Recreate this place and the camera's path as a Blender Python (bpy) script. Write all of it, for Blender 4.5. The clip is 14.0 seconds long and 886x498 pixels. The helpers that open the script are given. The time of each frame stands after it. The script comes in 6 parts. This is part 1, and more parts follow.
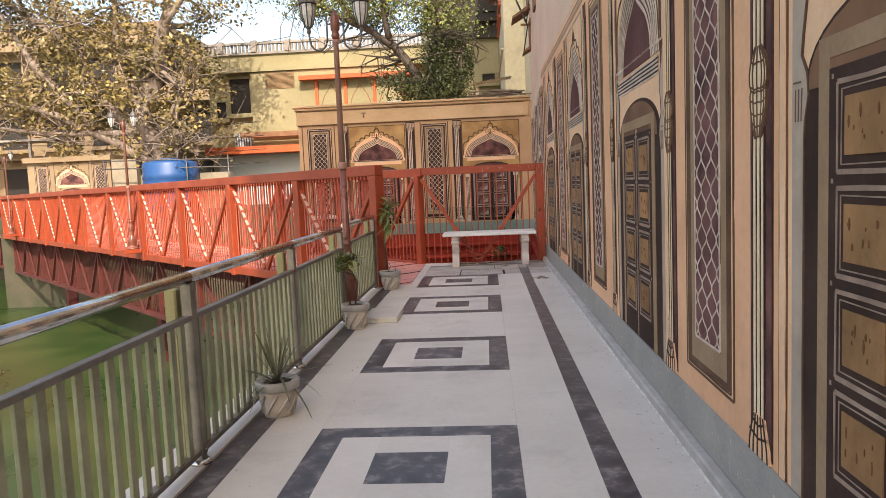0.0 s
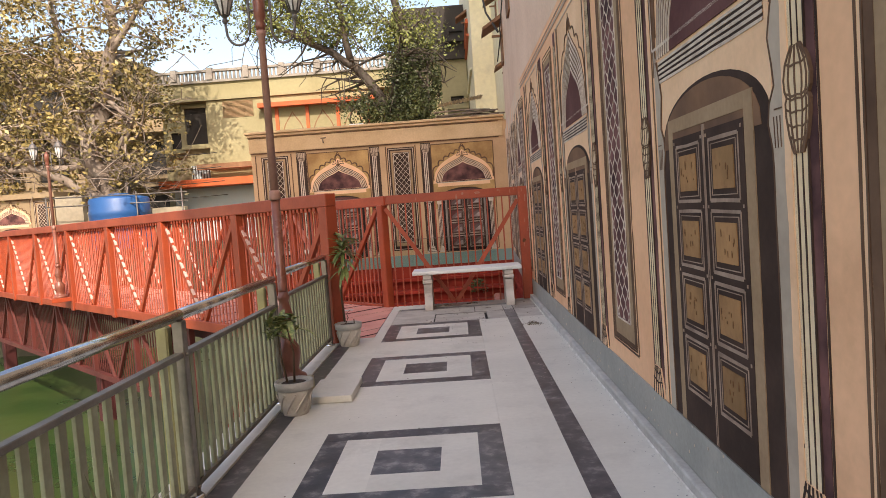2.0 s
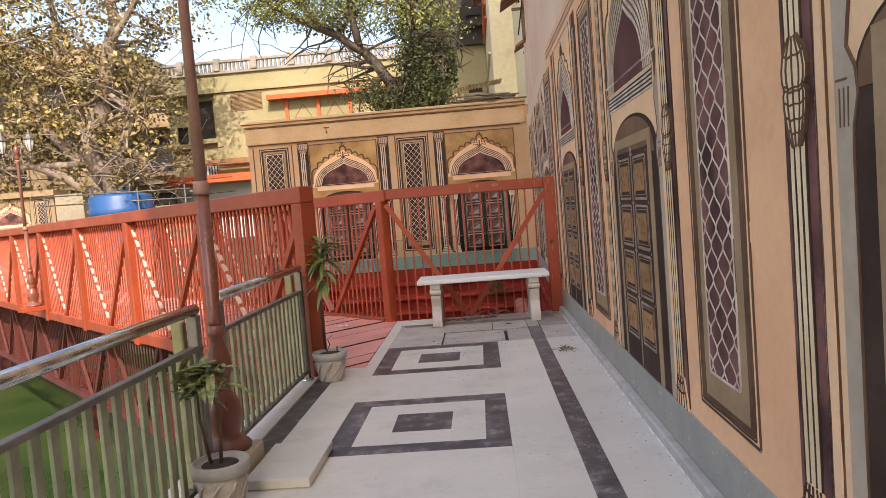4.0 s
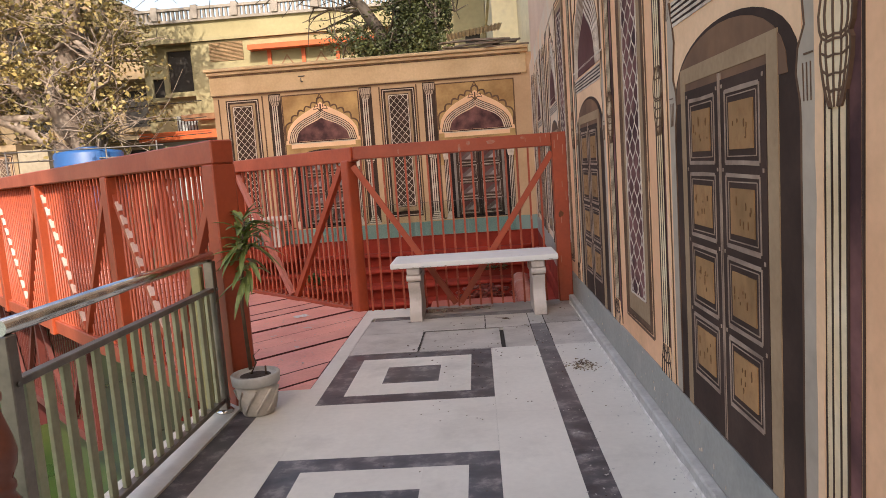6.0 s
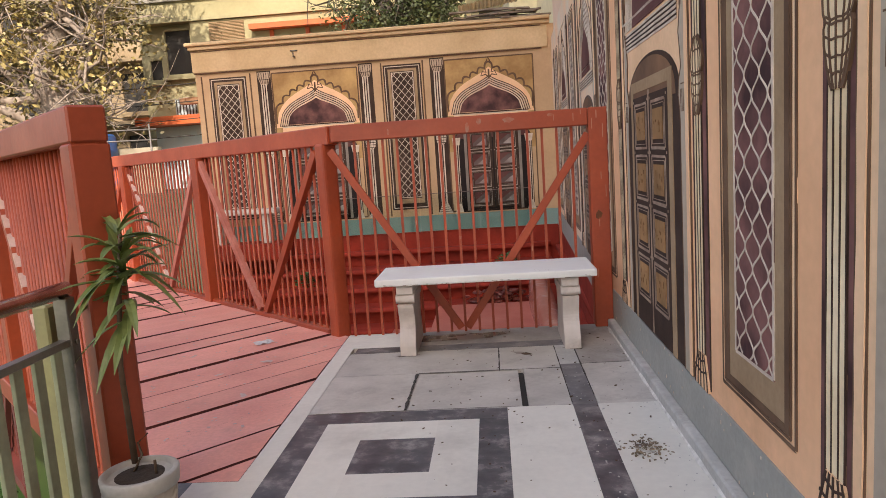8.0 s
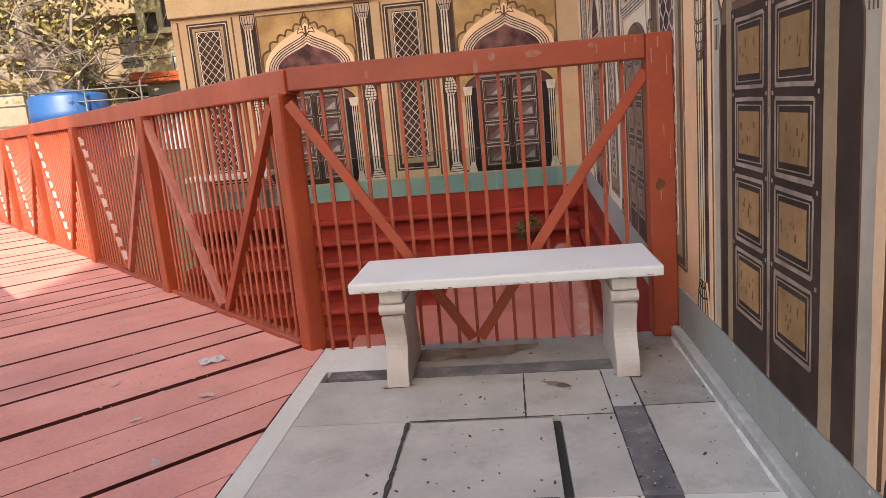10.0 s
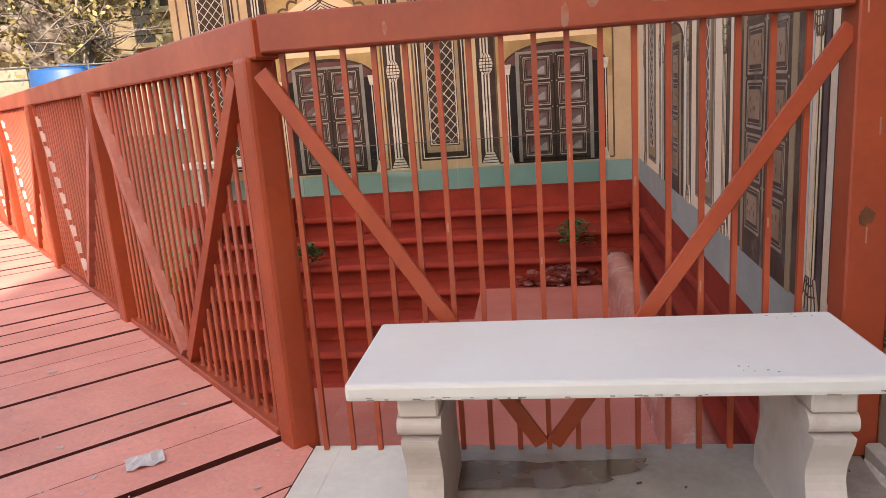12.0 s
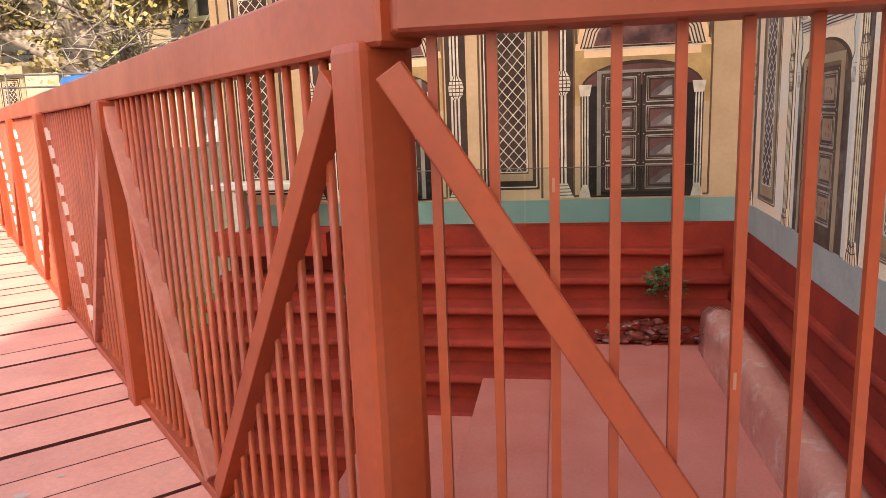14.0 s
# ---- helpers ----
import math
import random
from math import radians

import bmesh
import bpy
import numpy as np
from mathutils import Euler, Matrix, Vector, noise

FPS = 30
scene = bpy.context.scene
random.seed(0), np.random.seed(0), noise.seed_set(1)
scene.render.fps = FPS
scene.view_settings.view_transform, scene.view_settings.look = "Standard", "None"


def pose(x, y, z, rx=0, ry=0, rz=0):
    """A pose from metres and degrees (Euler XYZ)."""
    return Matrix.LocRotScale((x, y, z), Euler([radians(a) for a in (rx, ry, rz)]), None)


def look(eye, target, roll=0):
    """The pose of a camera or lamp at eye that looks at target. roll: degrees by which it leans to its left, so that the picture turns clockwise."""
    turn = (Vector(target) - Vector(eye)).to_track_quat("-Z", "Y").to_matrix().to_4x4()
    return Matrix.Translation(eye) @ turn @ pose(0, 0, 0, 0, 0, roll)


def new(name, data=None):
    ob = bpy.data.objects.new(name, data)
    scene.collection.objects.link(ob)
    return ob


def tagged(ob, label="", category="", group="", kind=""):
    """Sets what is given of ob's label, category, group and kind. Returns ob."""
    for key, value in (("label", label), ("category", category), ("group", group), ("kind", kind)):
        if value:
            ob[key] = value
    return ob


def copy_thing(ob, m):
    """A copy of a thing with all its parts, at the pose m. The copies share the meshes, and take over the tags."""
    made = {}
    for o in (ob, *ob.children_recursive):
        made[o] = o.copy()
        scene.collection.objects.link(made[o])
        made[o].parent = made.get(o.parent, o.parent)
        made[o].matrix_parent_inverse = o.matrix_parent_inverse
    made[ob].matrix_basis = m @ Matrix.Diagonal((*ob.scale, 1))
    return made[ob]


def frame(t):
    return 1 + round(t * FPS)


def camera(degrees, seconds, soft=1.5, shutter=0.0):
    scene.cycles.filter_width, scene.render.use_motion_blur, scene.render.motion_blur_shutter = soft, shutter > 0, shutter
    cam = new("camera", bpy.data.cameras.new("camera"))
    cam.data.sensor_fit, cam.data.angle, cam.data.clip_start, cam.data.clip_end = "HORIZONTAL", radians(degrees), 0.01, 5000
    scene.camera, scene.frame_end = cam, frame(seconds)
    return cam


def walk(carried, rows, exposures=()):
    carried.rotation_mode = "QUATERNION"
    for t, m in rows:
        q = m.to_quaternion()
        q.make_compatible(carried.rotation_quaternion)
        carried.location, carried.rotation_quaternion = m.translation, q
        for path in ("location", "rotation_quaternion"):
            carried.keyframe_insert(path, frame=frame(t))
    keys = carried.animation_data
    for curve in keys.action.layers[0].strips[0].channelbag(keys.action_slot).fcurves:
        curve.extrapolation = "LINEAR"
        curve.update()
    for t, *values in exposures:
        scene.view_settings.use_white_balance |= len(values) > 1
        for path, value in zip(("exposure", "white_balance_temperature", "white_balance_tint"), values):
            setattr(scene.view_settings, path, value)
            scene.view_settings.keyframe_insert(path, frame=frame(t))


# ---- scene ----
cam = camera(64.7, 14.0, soft=0.85)
PATH = [
    (0, (0.386, 0.191, 1.224), (0.257, 2.179, 1.042), -2.4),
    (0.5, (0.374, 0.597, 1.213), (0.314, 2.588, 1.038), -1.8),
    (1, (0.388, 0.97, 1.222), (0.298, 2.968, 1.199), -4.0),
    (1.5, (0.378, 1.357, 1.231), (0.31, 3.351, 1.088), -3.6),
    (2, (0.339, 1.742, 1.248), (0.291, 3.738, 1.139), -4.1),
    (2.5, (0.38, 2.106, 1.257), (0.308, 4.102, 1.152), -3.3),
    (5, (0.447, 4.051, 1.244), (0.315, 6.04, 1.074), -5.3),
    (5.5, (0.476, 4.442, 1.259), (0.316, 6.424, 1.041), -3.5),
    (6, (0.477, 4.832, 1.265), (0.368, 6.815, 1.033), -4.1),
    (6.5, (0.512, 5.213, 1.257), (0.404, 7.2, 1.056), -4.4),
    (7, (0.529, 5.566, 1.269), (0.434, 7.548, 1.014), -4.1),
    (7.5, (0.473, 5.899, 1.26), (0.383, 7.88, 1.0), -3.8),
    (8, (0.483, 6.255, 1.243), (0.335, 8.232, 0.98), -3.8),
    (10.5, (0.462, 7.895, 1.228), (0.235, 9.842, 0.828), -5.4),
    (11, (0.388, 8.251, 1.237), (0.09, 10.199, 0.894), -4.3),
    (11.5, (0.322, 8.556, 1.202), (0.024, 10.492, 0.8), -3.8),
    (12, (0.226, 8.878, 1.221), (-0.036, 10.813, 0.79), -4.1),
    (12.5, (0.152, 9.174, 1.231), (-0.261, 11.1, 0.882), -2.8),
    (13, (-0.03, 9.465, 1.213), (-0.395, 11.401, 0.864), -3.5),
    (13.5, (-0.174, 9.667, 1.228), (-0.467, 11.607, 0.843), -3.1),
    (14, (-0.345, 9.931, 1.252), (-0.671, 11.868, 0.878), -2.2),
]
walk(cam, [(t, look(eye, target, roll)) for t, eye, target, roll in PATH], [(0, 1.16, 7250, 17), (1, 1.14, 7250, 17), (1.6, 1.07, 7250, 17), (2.5, 1.13, 7230, 17), (6, 1.18, 7200, 17), (8, 1.28, 7050, 15), (10.5, 1.43, 7080, 14), (11.5, 1.4, 7100, 14), (12.1, 1.54, 7120, 14), (13, 1.6, 7170, 13), (14, 1.71, 7250, 12)])

# ---- world, sun, exposure ----
world = bpy.data.worlds.new("sky")
scene.world = world
world.use_nodes = True
wn, wl = world.node_tree.nodes, world.node_tree.links
sky = wn.new("ShaderNodeTexSky")
sky.sky_type, sky.sun_disc = "NISHITA", False
sky.sun_elevation, sky.sun_rotation = radians(42), radians(169.8)
sky.dust_density, sky.air_density = 3.0, 1.2
wn["Background"].inputs["Strength"].default_value = 0.15
wl.new(sky.outputs[0], wn["Background"].inputs["Color"])
sun = new("sun", bpy.data.lights.new("sun", "SUN"))
sun.data.energy, sun.data.angle, sun.data.color = 2.6, radians(0.5), (1.0, 0.93, 0.82)
sun.matrix_world = look((0, 0, 30), (-5.9, 32.8, 0))


# ---- materials ----
def mat(name, c1, c2=None, rough=0.6, metal=0.0, scale=3.0, fine=45.0, bump=0.15, vary=0.0, dirt=0.0, dirt_colour=(0.16, 0.13, 0.1), island=0.0, grain=(1, 1, 1), gloss=0.5, dirt_scale=1.7, mottle=1.0):
    """Two colours mixed by a broad noise, a fine grain, blotches of dirt, and relief."""
    m = bpy.data.materials.new(name)
    m.use_nodes = True
    nt = m.node_tree
    N, L = nt.nodes, nt.links
    bsdf = N["Principled BSDF"]
    geo = N.new("ShaderNodeNewGeometry")
    mp = N.new("ShaderNodeMapping")
    mp.inputs["Scale"].default_value = grain
    L.new(geo.outputs["Position"], mp.inputs["Vector"])
    n1, n2 = N.new("ShaderNodeTexNoise"), N.new("ShaderNodeTexNoise")
    n1.inputs["Scale"].default_value, n1.inputs["Detail"].default_value = scale, 6
    n2.inputs["Scale"].default_value, n2.inputs["Detail"].default_value = fine, 4
    L.new(mp.outputs[0], n1.inputs["Vector"])
    L.new(mp.outputs[0], n2.inputs["Vector"])
    ramp = N.new("ShaderNodeMapRange")
    ramp.inputs["From Min"].default_value, ramp.inputs["From Max"].default_value = 0.35, 0.65
    L.new(n1.outputs["Fac"], ramp.inputs["Value"])
    mix = N.new("ShaderNodeMix")
    mix.data_type = "RGBA"
    mix.inputs["A"].default_value = (*c1, 1)
    mix.inputs["B"].default_value = (*(c2 or [c * 0.8 for c in c1]), 1)
    L.new(ramp.outputs[0], mix.inputs["Factor"])
    out = mix.outputs["Result"]
    hsv = N.new("ShaderNodeHueSaturation")
    val = N.new("ShaderNodeMapRange")
    val.inputs["To Min"].default_value, val.inputs["To Max"].default_value = 1 - 0.18 * mottle, 1 + 0.15 * mottle
    L.new(n2.outputs["Fac"], val.inputs["Value"])
    value = val.outputs[0]
    for amount, socket in ((vary, "info"), (island, "island")):
        if amount:
            src = N.new("ShaderNodeObjectInfo").outputs["Random"] if socket == "info" else geo.outputs["Random Per Island"]
            r = N.new("ShaderNodeMapRange")
            r.inputs["To Min"].default_value, r.inputs["To Max"].default_value = 1 - amount, 1 + amount
            L.new(src, r.inputs["Value"])
            mul = N.new("ShaderNodeMath")
            mul.operation = "MULTIPLY"
            L.new(value, mul.inputs[0])
            L.new(r.outputs[0], mul.inputs[1])
            value = mul.outputs[0]
    L.new(value, hsv.inputs["Value"])
    L.new(out, hsv.inputs["Color"])
    out = hsv.outputs[0]
    if dirt:
        n3 = N.new("ShaderNodeTexNoise")
        n3.inputs["Scale"].default_value, n3.inputs["Detail"].default_value, n3.inputs["Roughness"].default_value = dirt_scale, 9, 0.7
        L.new(geo.outputs["Position"], n3.inputs["Vector"])
        r3 = N.new("ShaderNodeMapRange")
        r3.inputs["From Min"].default_value, r3.inputs["From Max"].default_value, r3.inputs["To Max"].default_value = 0.52, 0.75, dirt
        L.new(n3.outputs["Fac"], r3.inputs["Value"])
        dm = N.new("ShaderNodeMix")
        dm.data_type = "RGBA"
        dm.inputs["B"].default_value = (*dirt_colour, 1)
        L.new(r3.outputs[0], dm.inputs["Factor"])
        L.new(out, dm.inputs["A"])
        out = dm.outputs["Result"]
    L.new(out, bsdf.inputs["Base Color"])
    rr = N.new("ShaderNodeMapRange")
    rr.inputs["To Min"].default_value, rr.inputs["To Max"].default_value = max(0.02, rough - 0.12), min(1, rough + 0.12)
    L.new(n1.outputs["Fac"], rr.inputs["Value"])
    L.new(rr.outputs[0], bsdf.inputs["Roughness"])
    bsdf.inputs["Metallic"].default_value = metal
    bsdf.inputs["Specular IOR Level"].default_value = gloss
    if bump:
        bp = N.new("ShaderNodeBump")
        bp.inputs["Strength"].default_value, bp.inputs["Distance"].default_value = bump, 0.01
        add = N.new("ShaderNodeMath")
        L.new(n1.outputs["Fac"], add.inputs[0])
        L.new(n2.outputs["Fac"], add.inputs[1])
        L.new(add.outputs[0], bp.inputs["Height"])
        L.new(bp.outputs[0], bsdf.inputs["Normal"])
    return m


MARBLE = mat("worn white marble", (0.715, 0.69, 0.615), (0.635, 0.61, 0.54), 0.42, scale=1.6, fine=30, bump=0.06, vary=0.04, dirt=0.5, dirt_colour=(0.36, 0.335, 0.29), mottle=0.5)
# Stains, plus the weaker light near the gate put into the base colour.
MARBLE_WORN_DIM = mat("stained grey marble, dimmed for shade", (0.54, 0.505, 0.45), (0.42, 0.39, 0.345), 0.5, scale=3.5, fine=40, bump=0.12, vary=0.08, dirt=0.75, dirt_colour=(0.24, 0.21, 0.18), dirt_scale=3.8, mottle=0.7)
# Darker copy that paints the shade under and beside the bench.
MARBLE_SHADED = mat("stained marble darkened for shade", (0.4, 0.37, 0.33), (0.3, 0.275, 0.245), 0.5, scale=3.5, fine=40, bump=0.14, dirt=0.9, dirt_colour=(0.15, 0.13, 0.11), dirt_scale=3)
BLACK_STONE = mat("black inlay stone", (0.045, 0.043, 0.05), (0.13, 0.12, 0.125), 0.34, scale=9, fine=30, bump=0.06, vary=0.25, dirt=0.9, dirt_colour=(0.4, 0.37, 0.34), gloss=0.45, dirt_scale=9)
BLACK_WORN = mat("worn grey inlay stone", (0.09, 0.088, 0.095), (0.2, 0.19, 0.19), 0.45, scale=7, fine=30, bump=0.1, dirt=0.9, dirt_colour=(0.36, 0.33, 0.3), dirt_scale=7)
GROUT = mat("grout", (0.12, 0.11, 0.1), None, 0.9)
KERB_STONE = mat("grey kerb stone", (0.5, 0.49, 0.46), (0.4, 0.39, 0.36), 0.6, scale=4, bump=0.2, dirt=0.4)
PINK_WALL = mat("pale pink plaster", (0.82, 0.61, 0.46), (0.74, 0.53, 0.39), 0.8, scale=0.9, fine=25, bump=0.12, dirt=0.35, dirt_colour=(0.55, 0.38, 0.27), gloss=0.2)
PLASTER = mat("peach painted plaster", (0.87, 0.51, 0.295), (0.77, 0.43, 0.24), 0.75, scale=1.3, fine=25, bump=0.1, dirt=0.45, dirt_colour=(0.46, 0.25, 0.13), gloss=0.2, mottle=0.6)
GREY_PAINT = mat("grey skirting paint", (0.285, 0.285, 0.25), (0.36, 0.35, 0.305), 0.6, scale=2.5, bump=0.14, dirt=0.6, dirt_colour=(0.46, 0.43, 0.37), dirt_scale=3.5)
TEAL = mat("teal skirting paint", (0.16, 0.26, 0.235), (0.2, 0.29, 0.26), 0.6, scale=2, bump=0.1, dirt=0.4, dirt_colour=(0.3, 0.3, 0.26))
CREAM = mat("cream mural paint", (0.87, 0.575, 0.355), (0.77, 0.485, 0.285), 0.8, scale=2, bump=0.06, dirt=0.4, dirt_colour=(0.48, 0.28, 0.145), gloss=0.15, mottle=0.6)
FRONT = mat("warm peach plaster", (0.56, 0.375, 0.225), (0.475, 0.31, 0.178), 0.8, scale=1.5, fine=25, bump=0.08, dirt=0.4, dirt_colour=(0.38, 0.23, 0.11), gloss=0.15, mottle=0.6)
SPANDREL = mat("ochre spandrel paint", (0.52, 0.33, 0.14), (0.33, 0.19, 0.08), 0.8, scale=2.6, fine=25, bump=0.06, gloss=0.15)
WHITE_LINE = mat("off-white mural line", (0.69, 0.58, 0.465), (0.49, 0.395, 0.315), 0.8, scale=9, bump=0.04, gloss=0.15)
FLUTE = mat("pale cream column paint", (0.85, 0.68, 0.45), (0.68, 0.5, 0.3), 0.8, scale=3, bump=0.04, dirt=0.25, dirt_colour=(0.4, 0.27, 0.16), gloss=0.15)
SCREEN_GROUND = mat("plum-brown mural paint", (0.06, 0.03, 0.03), (0.23, 0.105, 0.092), 0.8, scale=4.5, bump=0.04, gloss=0.12)
UMBER = mat("umber mural paint", (0.042, 0.026, 0.0195), (0.072, 0.044, 0.033), 0.8, scale=4, bump=0.04, dirt=0.18, dirt_colour=(0.15, 0.11, 0.085), gloss=0.12)
BROWN = mat("brown mural paint", (0.1, 0.056, 0.035), (0.17, 0.1, 0.062), 0.8, scale=4, bump=0.04, gloss=0.12)
MAUVE = mat("dull maroon mural paint", (0.1, 0.038, 0.034), (0.15, 0.068, 0.06), 0.8, scale=2.5, bump=0.05, gloss=0.12)
OLIVE = mat("olive-brown mural paint", (0.31, 0.205, 0.118), (0.38, 0.26, 0.155), 0.8, scale=4, bump=0.05, gloss=0.12, dirt=0.3, dirt_colour=(0.2, 0.13, 0.07))
STONE_GREY = mat("grey mural paint", (0.41, 0.3, 0.222), (0.5, 0.38, 0.285), 0.8, scale=5, bump=0.05, gloss=0.15)
OCHRE = mat("ochre panel paint", (0.37, 0.2, 0.085), (0.25, 0.14, 0.06), 0.75, scale=5, fine=30, bump=0.05, vary=0.14, grain=(1, 1, 0.6), gloss=0.2, dirt=0.5, dirt_colour=(0.15, 0.055, 0.025), dirt_scale=16)
KNOT = mat("brown knot paint", (0.2, 0.1, 0.045), (0.14, 0.065, 0.03), 0.8, scale=30, bump=0.0, gloss=0.12)
TYMPANUM = mat("warm brown arch paint", (0.25, 0.135, 0.075), (0.12, 0.072, 0.05), 0.8, scale=1.6, fine=20, bump=0.04, gloss=0.12)
MOULDING = mat("dull beige moulding line", (0.4, 0.29, 0.215), (0.23, 0.16, 0.12), 0.8, scale=7, bump=0.04, gloss=0.12)
PILASTER = mat("pale grey pilaster paint", (0.5, 0.405, 0.31), (0.39, 0.32, 0.245), 0.8, scale=1.6, fine=20, bump=0.05, gloss=0.15, dirt=0.3)
POST_STEEL = mat("tarnished steel post", (0.2, 0.18, 0.155), (0.3, 0.27, 0.23), 0.4, 0.8, scale=9, bump=0.05)
PIER_AND_GAP_DARK = mat("dark maroon for piers and gap shade", (0.085, 0.014, 0.014), (0.06, 0.012, 0.012), 0.7, scale=2, bump=0.1)
FRAME_GREY = mat("dark grey frame paint", (0.2, 0.17, 0.145), (0.27, 0.23, 0.195), 0.8, scale=5, bump=0.04, gloss=0.15)
BLACK_PAINT = mat("sooty black mural paint", (0.016, 0.012, 0.012), (0.032, 0.023, 0.021), 0.8, scale=3, bump=0.03, gloss=0.12)
PANEL_LINE = mat("greyed panel line", (0.44, 0.37, 0.31), (0.26, 0.2, 0.16), 0.8, scale=9, bump=0.03, gloss=0.12)
PALE_GLEAM = mat("chalky panel gleam", (0.33, 0.28, 0.26), (0.2, 0.155, 0.14), 0.6, scale=8, bump=0.03)
SHEEN = mat("pale panel highlight", (0.14, 0.095, 0.085), (0.075, 0.042, 0.038), 0.55, scale=6, bump=0.03, vary=0.2)
RED_PAINT = mat("red oxide gloss paint", (0.4, 0.072, 0.026), (0.32, 0.055, 0.021), 0.45, scale=2.5, fine=35, bump=0.07, vary=0.08, dirt=0.3, dirt_colour=(0.3, 0.09, 0.05), dirt_scale=4)
RED_PLASTER = mat("red painted step plaster", (0.3, 0.029, 0.014), (0.21, 0.021, 0.011), 0.75, scale=2, fine=30, bump=0.15, dirt=0.35, dirt_colour=(0.13, 0.025, 0.018), gloss=0.25)
PINK_FLOOR = mat("pinkish red landing plaster", (0.5, 0.16, 0.12), (0.43, 0.125, 0.09), 0.6, scale=1.5, bump=0.12, dirt=0.35, dirt_colour=(0.46, 0.25, 0.2))
DECK = mat("faded red deck steel", (0.83, 0.375, 0.295), (0.73, 0.3, 0.235), 0.52, scale=2.2, fine=50, bump=0.14, vary=0.09, dirt=0.5, dirt_colour=(0.52, 0.25, 0.195), dirt_scale=4)
STEEL = mat("stainless steel", (0.78, 0.76, 0.73), (0.6, 0.58, 0.55), 0.16, 1.0, scale=8, bump=0.02)
# The green in this colour stands for pond water mirrored in the bars.
BAR_STEEL = mat("steel fence bar with painted water reflection", (0.37, 0.39, 0.25), (0.29, 0.29, 0.19), 0.42, 0.3, scale=7, bump=0.06, vary=0.14, dirt=0.3, dirt_colour=(0.28, 0.22, 0.13))
POST_YELLOW = mat("yellow-green painted post", (0.34, 0.31, 0.13), (0.27, 0.25, 0.12), 0.6, scale=5, bump=0.1, dirt=0.3)
WHITE_STONE = mat("white painted bench stone", (0.775, 0.78, 0.75), (0.72, 0.72, 0.69), 0.5, scale=2, fine=40, bump=0.04, dirt=0.2, dirt_colour=(0.5, 0.46, 0.41), mottle=0.15)
BENCH_LEG = mat("weathered bench stone", (0.63, 0.57, 0.52), (0.54, 0.48, 0.43), 0.65, scale=3, fine=25, bump=0.16, dirt=0.6, dirt_colour=(0.27, 0.21, 0.17), dirt_scale=5, mottle=0.5)
RUST_GREY = mat("grey-brown chipped stone", (0.27, 0.23, 0.19), (0.4, 0.35, 0.3), 0.85, scale=20, bump=0.1)
FRONT_CREAM = mat("cream cornice paint", (0.62, 0.44, 0.26), (0.52, 0.36, 0.2), 0.8, scale=1.5, fine=25, bump=0.1, dirt=0.45, dirt_colour=(0.36, 0.23, 0.12), gloss=0.15)
POT_WHITE = mat("whitewashed clay", (0.58, 0.54, 0.49), (0.48, 0.44, 0.38), 0.75, scale=8, bump=0.25, dirt=0.45, dirt_colour=(0.34, 0.25, 0.18))
SOIL = mat("dark soil", (0.05, 0.035, 0.025), None, 0.95, scale=20, bump=0.6)
DEEP_LEAF = mat("dark green leaf", (0.03, 0.075, 0.02), (0.06, 0.12, 0.03), 0.45, scale=12, bump=0.0, island=0.4)
LEAF = mat("green leaf", (0.14, 0.2, 0.045), (0.22, 0.26, 0.08), 0.45, scale=12, bump=0.0, island=0.35)
TWIG = mat("brown twig", (0.12, 0.075, 0.045), None, 0.85, scale=20, bump=0.3)
LAMP_PAINT = mat("brown-red lamp enamel", (0.18, 0.058, 0.036), (0.24, 0.09, 0.06), 0.3, scale=5, bump=0.06, dirt=0.3, dirt_colour=(0.26, 0.17, 0.13))
LAMP_PINK = mat("pale pink lamp enamel", (0.4, 0.22, 0.17), (0.31, 0.16, 0.12), 0.5, scale=5, bump=0.06)
LAMP_GREY = mat("dark grey lantern metal", (0.1, 0.09, 0.085), (0.15, 0.14, 0.13), 0.5, 0.3, scale=8, bump=0.05)
LAMP_GLASS = mat("milky lantern glass", (0.66, 0.66, 0.64), (0.58, 0.58, 0.56), 0.3, scale=4, bump=0.0)
WATER = mat("green pond water", (0.018, 0.05, 0.012), (0.05, 0.08, 0.02), 0.3, scale=0.5, fine=3, bump=0.35)
BLUE = mat("blue tank plastic", (0.016, 0.08, 0.25), (0.02, 0.1, 0.29), 0.4, scale=2, bump=0.03, dirt=0.2, dirt_colour=(0.1, 0.14, 0.2))


# ---- mesh helpers ----
def box(bm, x0, y0, z0, x1, y1, z1, m=None):
    co = [(x, y, z) for z in (z0, z1) for y in (y0, y1) for x in (x0, x1)]
    v = [bm.verts.new(m @ Vector(c) if m else c) for c in co]
    for f in ((0, 2, 3, 1), (4, 5, 7, 6), (0, 1, 5, 4), (2, 6, 7, 3), (0, 4, 6, 2), (1, 3, 7, 5)):
        bm.faces.new([v[i] for i in f])
    return bm


